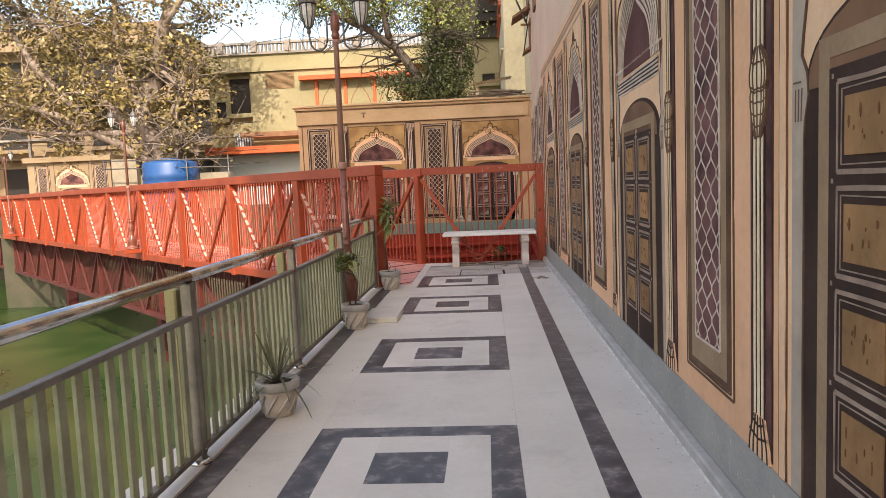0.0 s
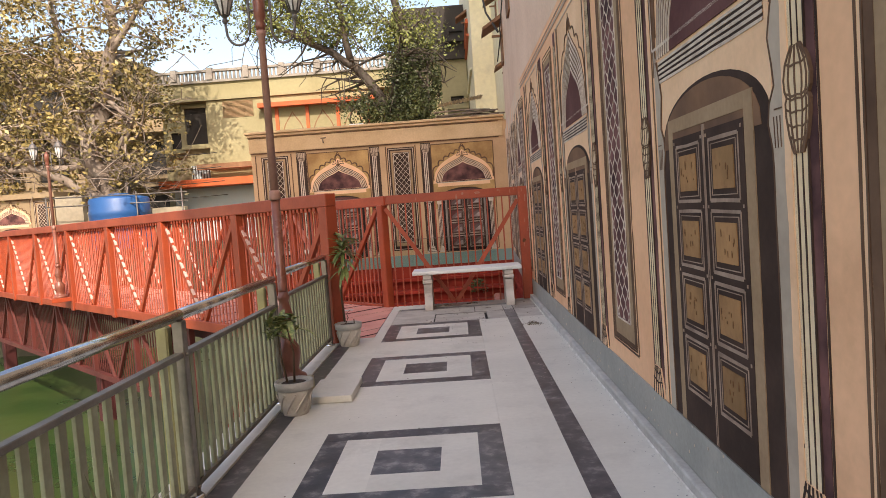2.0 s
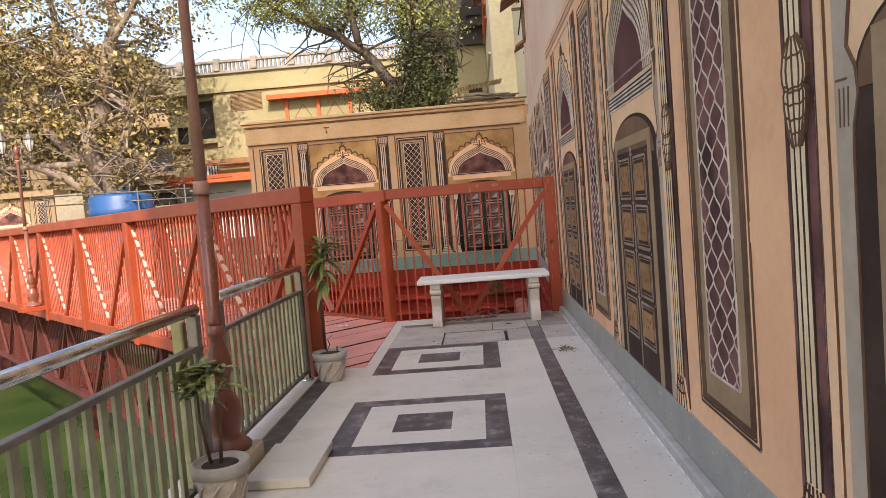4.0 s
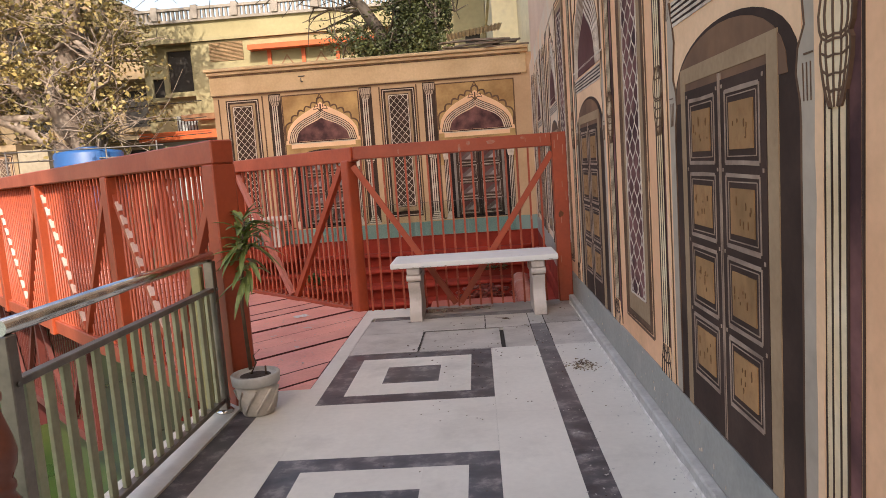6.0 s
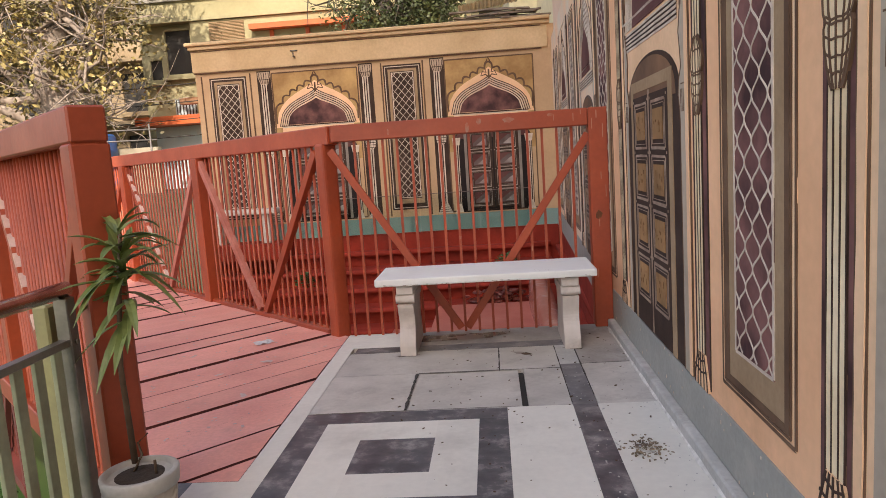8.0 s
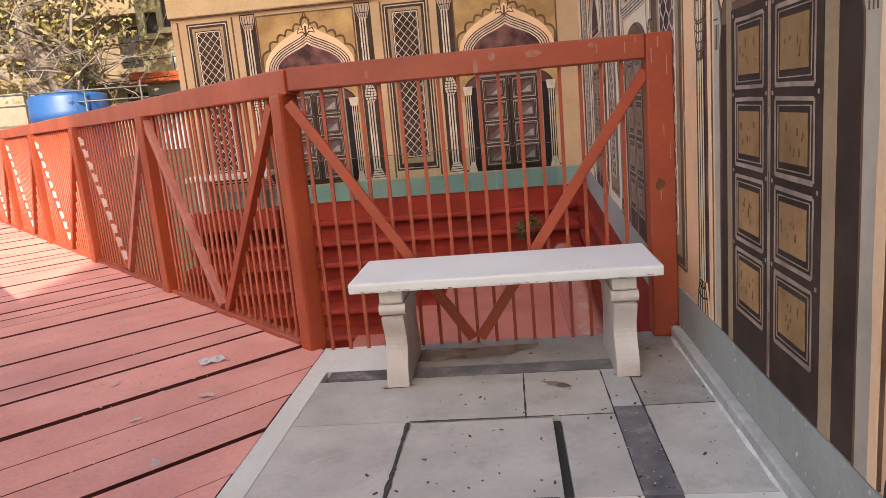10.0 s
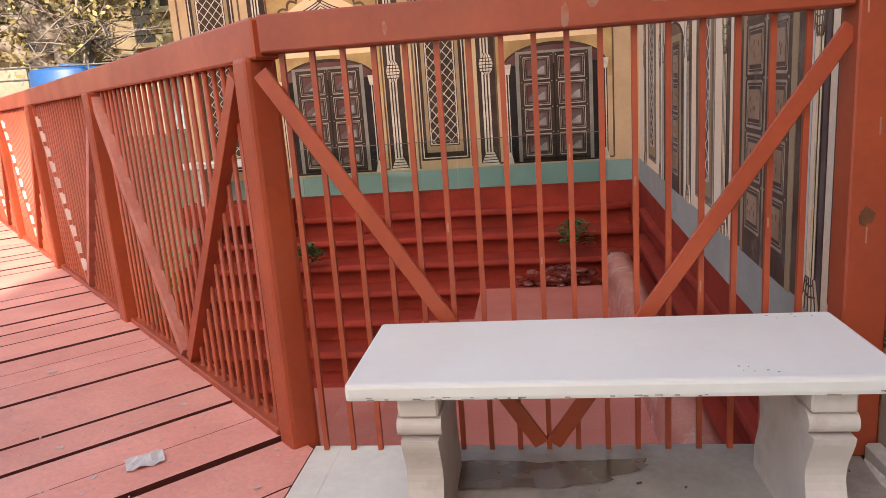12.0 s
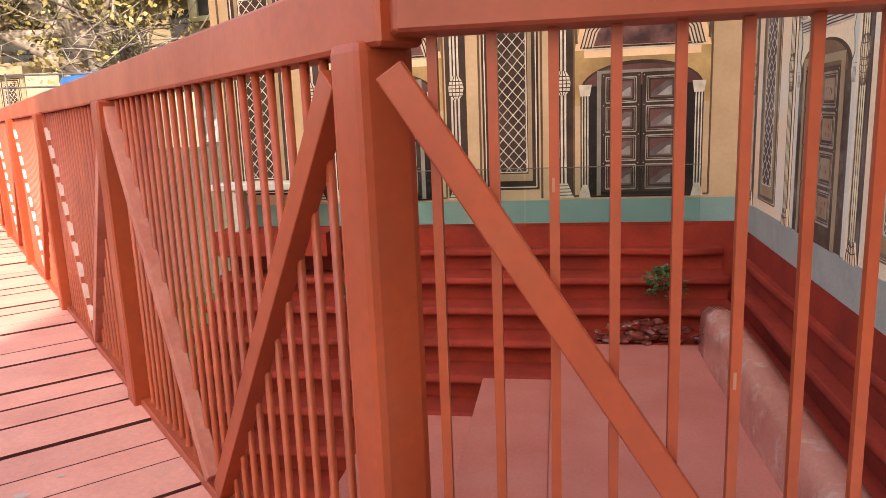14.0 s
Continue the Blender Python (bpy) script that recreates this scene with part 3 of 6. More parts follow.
part("post", bm, RED_PAINT, gate, bevel=0.018, segs=2)
bm = B()
prism(bm, [(-0.6, 1.385), (1.148, 1.385), (1.148, 1.5), (-0.6, 1.5)], 11.06, 11.17)
for v in bm.verts:
    if v.co.x < 0 and v.co.y > 11.1:
        v.co.x = -0.64
part("top_rail", bm, RED_PAINT, gate, bevel=0.006)
for k in range(17):
    part("bar", box(B(), -0.55 + 0.0995 * k - 0.0085, 11.107, 0.0, -0.55 + 0.0995 * k + 0.0085, 11.124, 1.384), RED_PAINT, gate)
for x0, x1 in ((-0.62, 0.22), (1.15, 0.26)):
    bm = B()
    a = Vector((x0, 1.33))
    b = Vector((x1, 0.03))
    nrm = Vector((-(b - a).y, (b - a).x)).normalized() * 0.027
    prism(bm, [tuple(a + nrm), tuple(b + nrm), tuple(b - nrm), tuple(a - nrm)], 11.085, 11.1)
    part("brace", bm, RED_PAINT, gate, bevel=0.003)
for x, z, w, h in ((1.2, 1.43, 0.006, 0.05), (1.24, 1.3, 0.005, 0.09), (1.17, 1.36, 0.004, 0.07), (1.22, 1.02, 0.005, 0.05), (1.25, 0.9, 0.004, 0.08), (1.2, 0.7, 0.004, 0.05), (1.05, 1.42, 0.005, 0.05), (0.92, 1.43, 0.004, 0.04), (1.1, 1.46, 0.004, 0.03), (1.18, 0.35, 0.004, 0.06)):
    y = 11.05 if x > 1.149 else 11.06
    part("drip", box(B(), x, y - 0.002, z, x + w, y - 0.0005, z + h), LIME_STREAK, gate, "pale streak of bird lime")
SCUFF = mat("scuffed primer", (0.36, 0.095, 0.05), (0.33, 0.17, 0.12), 0.6, scale=25, bump=0.1)
RUST = mat("dark rust patch", (0.1, 0.035, 0.015), (0.16, 0.06, 0.02), 0.85, scale=30, bump=0.2)
for x, z, w, h, y, m in ((0.62, 1.455, 0.04, 0.02, 11.06, SCUFF), (0.34, 1.42, 0.012, 0.035, 11.06, SCUFF), (0.42, 1.46, 0.018, 0.02, 11.06, SCUFF), (-0.2, 1.43, 0.008, 0.02, 11.06, SCUFF), (1.2, 0.78, 0.022, 0.028, 11.05, RUST), (0.9, 1.47, 0.02, 0.012, 11.06, SCUFF)):
    bm = B()
    pts = [(x + w * (1 + 0.5 * noise.noise(Vector((math.cos(q) * 2, math.sin(q) * 2, x * 9)))) * math.cos(q), z + h * (1 + 0.5 * noise.noise(Vector((math.cos(q) * 2, 5 + math.sin(q) * 2, x * 9)))) * math.sin(q)) for q in [2 * math.pi * i / 18 for i in range(18)]]
    prism(bm, pts, y - 0.0015, y - 0.0004)
    part("scuff", bm, m, gate, "patch of worn paint")
for k, z, h in ((5, 0.78, 0.05), (8, 0.66, 0.04), (9, 1.0, 0.07), (4, 0.42, 0.03), (11, 0.9, 0.05), (13, 0.55, 0.06), (2, 1.12, 0.04), (15, 0.75, 0.05)):
    x = -0.55 + 0.0995 * k
    part("drip", box(B(), x - 0.004, 11.1055, z, x + 0.001, 11.1068, z + h * 0.6), LIME_STREAK, gate, "pale streak of bird lime")
solid("threshold", box(B(), -0.6, 11.142, -0.4, 1.3, 11.2, -0.05), PINK_FLOOR, "pinkish red plaster edge under the gate", "kerb", kind="structure")

# ---- marble bench ----
bench = thing("bench", "white painted stone bench with scrolled legs", "bench")
part("seat", box(B(), -0.285, 10.53, 0.452, 1.1, 11.03, 0.5), WHITE_STONE, bench, bevel=0.012, segs=2)
for x in (-0.15, 0.885):
    # scrolled outline: a spreading foot, a waist, and a rolled shoulder under the caps
    heights = [0.33 * k / 16 for k in range(17)]
    bow = [0.026 * (1 - math.cos(2 * math.pi * min(1.0, max(0.0, (z - 0.05) / 0.3)))) for z in heights]
    prof = [(10.535 + b + 0.03 * z, z) for z, b in zip(heights, bow)]
    prof += [(11.0 - b * 0.8 - 0.03 * z, z) for z, b in reversed(list(zip(heights, bow)))]
    bm = B()
    prism(bm, prof, 0, 0.1)
    side = Matrix(((0, 1, 0, x), (1, 0, 0, 0), (0, 0, 1, 0), (0, 0, 0, 1)))
    bmesh.ops.transform(bm, matrix=side, verts=bm.verts[:])
    leg = part("leg", bm, BENCH_LEG, bench)
    roll = [(10.585 - 0.03 * math.cos(q), 0.3625 + 0.028 * math.sin(q)) for q in [math.pi * (k / 10 - 0.5) for k in range(11)]]
    roll += [(10.96 + 0.03 * math.cos(q), 0.3625 - 0.028 * math.sin(q)) for q in [math.pi * (k / 10 - 0.5) for k in range(11)]]
    bm = B()
    prism(bm, roll, -0.01, 0.11)
    bmesh.ops.transform(bm, matrix=side, verts=bm.verts[:])
    part("leg_cap", bm, BENCH_LEG, leg)
    part("leg_cap", box(B(), x - 0.004, 10.558, 0.392, x + 0.104, 10.985, 0.45), BENCH_LEG, leg, bevel=0.006)
random.seed(41)
bm = B()
for k in range(30):
    q, u, w = random.uniform(0.0012, 0.0035), random.uniform(-0.26, 1.08), random.uniform(0.003, 0.011)
    low = 0.454 + abs(random.gauss(0, 0.006))
    box(bm, u - w, 10.5285, low, u + w, 10.5305, low + q)
for k in range(6):
    u, v, q = 0.72 + 0.03 * (k % 4) + random.uniform(-0.012, 0.012), 10.575 + 0.03 * (k // 4) + random.uniform(-0.008, 0.008), random.uniform(0.0012, 0.003)
    box(bm, u - q, v - q * 0.7, 0.4995, u + q, v + q * 0.7, 0.5008)
for k in range(5):
    u, v, q = random.uniform(0.9, 1.07), random.uniform(10.94, 11.01), random.uniform(0.0015, 0.004)
    box(bm, u - q, v - q * 0.7, 0.4995, u + q, v + q * 0.7, 0.5008)
part("chip", bm, RUST_GREY, bench, "dark chips and specks on the seat", kind="stuff")

# ---- steel fence ----
BARF = mesh_of("bar", box(B(), -0.008, -0.021, 0.095, 0.008, 0.021, 0.685), BAR_STEEL, bevel=0.0015)
fence = thing("fence", "stainless steel terrace fence with flat upright bars", "fence")


def fence_x(y):
    """The fence stands a little further out beyond the lamp post; so does its top."""
    return (-0.955, -0.014) if y < 6.6 else (-0.99, 0.0)


for a, b in ((-1.75, -0.1), (-0.1, 1.55), (1.55, 3.2), (3.2, 4.86), (4.86, 6.47), (6.83, 8.52)):
    FX, dz = fence_x(a)
    part("handrail", tube(B(), [(FX, a, 0.877 + dz), (FX, b, 0.877 + dz)], 0.027, 16), STEEL, fence)
    part("middle_rail", box(B(), FX - 0.02, a + 0.02, 0.685 + dz, FX + 0.02, b - 0.02, 0.71 + dz), POST_STEEL, fence, bevel=0.003)
    part("lower_rail", box(B(), FX - 0.02, a + 0.02, 0.07 + dz, FX + 0.02, b - 0.02, 0.095 + dz), POST_STEEL, fence, bevel=0.003)
    n = 17
    for k in range(1, n):
        piece("bar", BARF, fence, Matrix.Translation((FX, a + (b - a) * k / n, dz)))
for y in (-1.75, -0.1, 1.55, 3.2, 4.86, 6.45, 6.85, 8.5):
    FX, dz = fence_x(y)
    p = part("post", box(B(), FX - 0.025, y - 0.025, 0.012, FX + 0.025, y + 0.025, 0.852 + dz), POST_STEEL, fence, bevel=0.004)
    part("foot_cover", lathe(B(), [(0.05, 0.012), (0.05, 0.022), (0.038, 0.034)], 16, (FX, y, 0)), STEEL, p)
    for z in (0.697, 0.083):
        part("bolt", tube(B(), [(FX + 0.024, y, z + dz), (FX + 0.034, y, z + dz)], 0.009, 8), POST_STEEL, p)
    if 1 < y < 6.6 or y > 8:
        solid("pillar", box(B(), FX - 0.1, y - 0.03, 0.013, FX - 0.045, y + 0.025, 0.83 + dz), POST_YELLOW, "yellow-green painted stub pillar behind the fence", "pillar", "stub pillars", bevel=0.008)

# ---- mural: thin layers of paint, built facing -y and then set on the walls ----
def fill(bm, pts, layer):
    return prism(bm, pts, -0.0018 * layer, 0.0)


def rect(bm, x0, z0, x1, z1, layer):
    return fill(bm, [(x0, z0), (x1, z0), (x1, z1), (x0, z1)], layer)


def line(bm, pts, width, layer, wob=0.0025):
    """A hand-drawn stroke along points of the wall; it wavers a little."""
    fine = []
    for (xa, za), (xb, zb) in zip(pts, pts[1:]):
        n = max(1, int(math.hypot(xb - xa, zb - za) / 0.12))
        fine += [(xa + (xb - xa) * i / n, za + (zb - za) * i / n) for i in range(n)]
    fine.append(pts[-1])
    left, right = [], []
    for i, (x, z) in enumerate(fine):
        a, b = fine[max(i - 1, 0)], fine[min(i + 1, len(fine) - 1)]
        d = Vector((b[0] - a[0], b[1] - a[1]))
        if d.length < 1e-6:
            continue
        d.normalize()
        k = wob * noise.noise(Vector((x * 7 + width * 90, z * 7, layer * 3.1)))
        w = width / 2 * (1 + 0.35 * noise.noise(Vector((x * 13, z * 13, 5.0 + layer))))
        nx, nz = -d.y, d.x
        left.append((x + nx * (w + k), z + nz * (w + k)))
        right.append((x - nx * (w - k), z - nz * (w - k)))
    y = -0.0018 * layer
    fl = [bm.verts.new((x, y, z)) for x, z in left]
    fr = [bm.verts.new((x, y, z)) for x, z in right]
    bl = [bm.verts.new((x, 0, z)) for x, z in left]
    br = [bm.verts.new((x, 0, z)) for x, z in right]
    for i in range(len(fl) - 1):
        bm.faces.new((fl[i], fr[i], fr[i + 1], fl[i + 1]))
        bm.faces.new((fl[i], fl[i + 1], bl[i + 1], bl[i]))
        bm.faces.new((fr[i], br[i], br[i + 1], fr[i + 1]))
    return bm


def loop(bm, x0, z0, x1, z1, width, layer):
    for a, b in (((x0, z0), (x1, z0)), ((x1, z0), (x1, z1)), ((x1, z1), (x0, z1)), ((x0, z1), (x0, z0))):
        line(bm, [a, b], width, layer)
    return bm


def ogee(w, z0, z1, n=24, cx=0.0, peak=0.2):
    """The outline of a pointed arch from its left foot to its right."""
    pts = []
    for i in range(n + 1):
        x = -w + 2 * w * i / n
        p = 1 - abs(x) / w
        pts.append((cx + x, z0 + (z1 - z0) * ((1 - peak) * math.sqrt(max(0, 1 - (1 - p) ** 2.2)) + peak * p ** 4)))
    return pts


def cusped(w, z0, z1, lobes=9, cx=0.0, depth=0.045):
    base = ogee(w, z0, z1, lobes * 10, cx)
    pts = []
    for i, (x, z) in enumerate(base):
        a, b = base[max(i - 1, 0)], base[min(i + 1, len(base) - 1)]
        d = Vector((b[0] - a[0], b[1] - a[1])).normalized()
        k = depth * abs(math.sin(math.pi * lobes * i / (len(base) - 1)))
        pts.append((x - d.y * k, z + d.x * k))
    return pts


def lattice(bm, x0, z0, x1, z1, cell, high, layer, width, wave=True):
    """Wavy lines that touch by turns, as in a pierced stone screen."""
    n = max(2, round((x1 - x0) / cell))
    step = (x1 - x0) / n
    m = int((z1 - z0) / high * 14)
    for i in range(n + 1):
        pts = []
        for k in range(m + 1):
            z = z0 + (z1 - z0) * k / m
            ph = 2 * math.pi * (z - z0) / high + (math.pi if i % 2 else 0)
            s = math.sin(ph)
            s = s if wave else 2 / math.pi * math.asin(s)
            pts.append((min(x1, max(x0, x0 + step * i + step / 2 * s)), z))
        line(bm, pts, width, layer, 0.004)
    return bm


ON_WALL = Matrix.Rotation(radians(-90), 4, "Z")


def wall_pose(y):
    return Matrix.Translation((WALL, y, 0)) @ ON_WALL


def far_wall_pose(y):
    return Matrix.Translation((WALL + 0.005 + (y - GATE) * BEND / (FACADE - GATE), y, 0)) @ Matrix.Rotation(radians(-90) - math.atan2(BEND, FACADE - GATE), 4, "Z")


rng = random.Random(41)


def panel_leaf(parent, x0, x1, z0, rows, pitch, panel_mat, layer, foot=0.15, top=0.04, ring=MOULDING):
    """A door leaf with raised panels, each a pale outline round a dark bed and a coloured field."""
    leaf = part("leaf", rect(B(), x0, z0, x1, z0 + foot + rows * pitch + top - 0.04, layer), UMBER, parent)
    for r in range(rows):
        a = z0 + foot + pitch * r
        b = a + pitch * 0.85
        px0, px1 = x0 + 0.045, x1 - 0.045
        bm = B()
        for (u, v), w in ((((px0, a), (px1, a)), 0.014), (((px0, b), (px1, b)), 0.013), (((px0, a), (px0, b)), 0.008), (((px1, a), (px1, b)), 0.0075)):
            line(bm, [u, v], w, layer + 1, 0.004)
        loop(bm, px0 + 0.02, a + 0.02, px1 - 0.02, b - 0.018, 0.0035, layer + 1)
        part("moulding", bm, ring, leaf)
        part("panel", rect(B(), px0 + 0.04, a + 0.042, px1 - 0.04, b - 0.038, layer + 2), panel_mat if panel_mat is OCHRE else MAUVE, leaf)
        if panel_mat is SHEEN:
            q0, q1, w0, w1 = px0 + 0.05, px1 - 0.045, a + 0.047, b - 0.055
            part("gleam", fill(B(), [(q0, w0), (q1, w0), (q1, w1), (q1 - 0.35 * (q1 - q0), w1), (q0, w0 + 0.3 * (w1 - w0))], layer + 3), SHEEN, leaf, "pale painted gleam")
            part("gleam_core", fill(B(), [(q0 + 0.06, w0 + 0.015), (q1 - 0.015, w0 + 0.015), (q1 - 0.015, w1 - 0.05), (q1 - 0.05, w1 - 0.06)], layer + 4), PALE_GLEAM, leaf)
        if panel_mat is OCHRE:
            bm = B()
            for k in range(7):
                kx, kz = rng.uniform(px0 + 0.06, px1 - 0.06), rng.uniform(a + 0.075, b - 0.075)
                s = rng.uniform(0.0015, 0.004) * (1 if k else 1.5)
                long = rng.uniform(1.5, 5.0)
                fill(bm, [(kx + s * (math.cos(q) + 0.3 * rng.uniform(-1, 1)), kz + min(s * long, 0.026) * math.sin(q)) for q in (0, 0.8, 1.57, 2.3, 3.14, 4.0, 4.7, 5.5)], layer + 3)
            part("knot", bm, KNOT, leaf)
        for x in (x0 + 0.02, x1 - 0.02):
            part("stud", rect(B(), x - 0.0045, b + 0.012, x + 0.0045, b + 0.024, layer + 1), ring, leaf)
    return leaf


def painted_door():
    t = thing("painted_door", "brown double door in an arched niche painted flat on the side wall", "mural", "painted doors on the side wall")
    part("surround", rect(B(), -0.66, 0.27, 0.66, 2.74, 1), CREAM, t)
    part("spandrel", rect(B(), -0.56, 1.2, 0.56, 1.8, 2), CREAM, t, "cream spandrel above the niche")
    arch = [(-0.51, 0.27), (0.56, 0.27)] + [(0.025 + 0.535 * math.cos(a), 1.42 + 0.25 * math.sin(a) ** 0.8) for a in [math.pi * i / 20 for i in range(21)]]
    part("niche", fill(B(), arch, 3), UMBER, t, "dark arched niche")
    seg = [(0.0 + 0.49 * math.cos(a), 1.44 + 0.215 * math.sin(a) ** 0.85) for a in [math.pi * i / 16 for i in range(17)]]
    part("tympanum", fill(B(), seg, 4), TYMPANUM, t, "warm brown arch head")
    bm = B()
    rect(bm, -0.425, 0.27, -0.366, 1.56, 5)
    rect(bm, 0.366, 0.27, 0.435, 1.56, 5)
    rect(bm, -0.3655, 1.505, 0.3655, 1.56, 5)
    part("frame", bm, OLIVE, t, "olive painted door frame")
    panel_leaf(t, -0.364, -0.006, 0.275, 4, 0.263, OCHRE, 6)
    panel_leaf(t, 0.006, 0.364, 0.275, 4, 0.263, OCHRE, 6)
    bm = B()
    for x in (-0.008, 0.007):
        line(bm, [(x, 0.28), (x, 1.5)], 0.005, 7)
    part("meeting_line", bm, MOULDING, t)
    for sgn, e in ((-1, 0.51), (1, 0.56)):
        side = [(e + 0.004, 0.27), (e + 0.078, 0.27), (e + 0.08, 1.9), (e + 0.05, 1.84), (e + 0.015, 1.76), (e - 0.008, 1.68), (e + 0.012, 1.6), (e + 0.022, 1.54), (e - 0.012, 1.49), (e - 0.022, 1.43), (e + 0.0, 1.36), (e + 0.004, 1.3)]
        part("pilaster", fill(B(), [(sgn * x, z) for x, z in side][::sgn], 4), PILASTER, t, "pale grey scalloped pilaster")
        bm = B()
        line(bm, [(sgn * x, z) for x, z in side[3:]] + [(sgn * (e + 0.004), 0.27)], 0.007, 5, 0.004)
        line(bm, [(sgn * (e + 0.02), 1.47), (sgn * (e + 0.07), 1.47)], 0.004, 5)
        for k in range(3):
            line(bm, [(sgn * (e + 0.02 + 0.018 * k), 1.36), (sgn * (e + 0.015 + 0.02 * k), 1.45)], 0.0035, 5)
        part("pilaster_outline", bm, BROWN, t)
        bm = B()
        line(bm, [(sgn * 0.655, 0.27), (sgn * 0.655, 2.72)], 0.036, 5)
        part("pale_strip", bm, CREAM, t)
        bm = B()
        for x, w in ((0.632, 0.008), (0.68, 0.012)):
            line(bm, [(sgn * x, 0.27), (sgn * x, 2.72)], w, 3)
        for x in (0.575, 0.6):
            line(bm, [(sgn * x, 1.78), (sgn * x, 2.7)], 0.009, 4)
        part("dark_lines", bm, BROWN, t)
    bm = B()
    for k in range(5):
        line(bm, [(-0.53, 1.745 + 0.021 * k), (0.53, 1.745 + 0.021 * k)], 0.011, 4)
    part("sill_lines", bm, WHITE_LINE, t)
    bm = B()
    for k in range(4):
        line(bm, [(-0.53, 1.756 + 0.021 * k), (0.53, 1.756 + 0.021 * k)], 0.009, 3)
    part("sill_shadow", bm, UMBER, t)
    part("arch_field", fill(B(), ogee(0.54, 1.85, 2.52), 2), STONE_GREY, t)
    part("lunette", fill(B(), ogee(0.36, 1.85, 2.24), 4), MAUVE, t, "dull maroon pointed lunette")
    bm, dk = B(), B()
    for k in range(6):
        line(bm, ogee(0.38 + 0.032 * k, 1.85, 2.26 + 0.052 * k), 0.011, 4)
        line(dk, ogee(0.396 + 0.032 * k, 1.85, 2.286 + 0.052 * k), 0.008, 3)
    part("arch_lines", bm, WHITE_LINE, t)
    part("arch_shadow", dk, BROWN, t)
    bm = B()
    line(bm, [(-0.05, 2.6), (-0.02, 2.55), (0, 2.67), (0.02, 2.55), (0.05, 2.6)], 0.012, 4)
    line(bm, cusped(0.56, 1.95, 2.6, 7), 0.012, 4)
    part("finial", bm, BROWN, t)
    bm = B()
    loop(bm, -0.61, 1.9, 0.61, 2.71, 0.012, 4)
    part("border", bm, WHITE_LINE, t)
    return t


def painted_screen(high=2.5):
    t = thing("painted_screen", "dark lattice screen with white mesh painted flat on the side wall", "mural", "painted lattice screens on the side wall")
    part("border", rect(B(), -0.305, 0.37, 0.305, high + 0.16, 1), CREAM, t)
    part("inner_border", fill(B(), [(-0.262, 0.4), (0.262, 0.4), (0.25, high + 0.1), (-0.25, high + 0.1)], 2), OLIVE, t)
    bm = B()
    rect(bm, -0.262, 0.4, -0.225, high + 0.1, 3)
    rect(bm, 0.232, 0.4, 0.262, high + 0.1, 3)
    rect(bm, -0.224, 0.4, 0.231, 0.425, 3)
    part("border_shade", bm, BROWN, t, "brown shaded edge of the frame")
    part("ground", rect(B(), -0.163, 0.525, 0.163, high + 0.04, 3), SCREEN_GROUND, t)
    bm = B()
    loop(bm, -0.3, 0.375, 0.3, high + 0.155, 0.012, 2)
    loop(bm, -0.272, 0.392, 0.272, high + 0.12, 0.008, 3)
    part("dark_line", bm, BROWN, t)
    bm = B()
    loop(bm, -0.158, 0.53, 0.158, high, 0.0105, 4)
    part("edge_line", bm, WHITE_LINE, t)
    part("mesh", lattice(B(), -0.154, 0.535, 0.154, high - 0.005, 0.064, 0.132, 4, 0.0075), WHITE_LINE, t, "white wavy mesh")
    return t


def painted_column(high=2.6):
    t = thing("painted_column", "slim cream fluted column with petal capital painted flat on the side wall", "mural", "painted columns on the side wall")
    part("shade", rect(B(), -0.085, 0.27, 0.088, high + 0.12, 1), SCREEN_GROUND, t)
    part("shaft", line(B(), [(-0.006, 0.3), (-0.006, high)], 0.096, 2), BROWN, t)
    for x, w in ((-0.04, 0.025), (-0.006, 0.026), (0.028, 0.026)):
        part("flute", line(B(), [(x, 0.36), (x, high)], w, 3), FLUTE, t)
    bm = B()
    for x in (-0.053, -0.023, 0.011, 0.042):
        line(bm, [(x, 0.38), (x, high)], 0.005, 4)
    line(bm, [(0.1, 0.28), (0.1, high)], 0.007, 2)
    part("flute_shade", bm, UMBER, t)
    bulb = [(0.024, 1.335), (0.034, 1.35), (0.05, 1.39), (0.062, 1.44), (0.064, 1.475), (0.056, 1.49), (0.068, 1.51), (0.072, 1.54), (0.06, 1.58), (0.04, 1.605), (0.022, 1.625)]
    cap = part("capital", fill(B(), bulb + [(-x, z) for x, z in bulb[::-1]], 5), FLUTE, t, "cream ribbed bulb with brown outlines")
    bm = B()
    for f in (-1.0, -0.62, -0.12, 0.42, 0.76, 1.0):
        line(bm, [(x * f, z) for x, z in bulb], 0.0075, 6, 0.004)
    for z, w in ((1.372, 0.04), (1.408, 0.054), (1.448, 0.06), (1.482, 0.06), (1.492, 0.056), (1.575, 0.06)):
        line(bm, [(-w, z + 0.008), (-w / 2, z - 0.003), (0, z), (w / 2, z - 0.003), (w, z + 0.008)], 0.0055, 6, 0.003)
    part("capital_line", bm, BROWN, cap)
    base = [(0.045, 0.41), (0.06, 0.37), (0.085, 0.31), (0.09, 0.268)]
    part("base_ground", fill(B(), [(-x, z) for x, z in base] + [(x, z) for x, z in base[::-1]], 5), CREAM, t)
    bm = B()
    for f in (-0.9, -0.5, -0.08, 0.4, 0.85):
        line(bm, [(x * f, z) for x, z in base], 0.009, 6)
    for z, w in ((0.335, 0.075), (0.38, 0.055)):
        line(bm, [(-w, z + 0.01), (0, z - 0.008), (w, z + 0.01)], 0.008, 6)
    part("base", bm, UMBER, t)
    return t


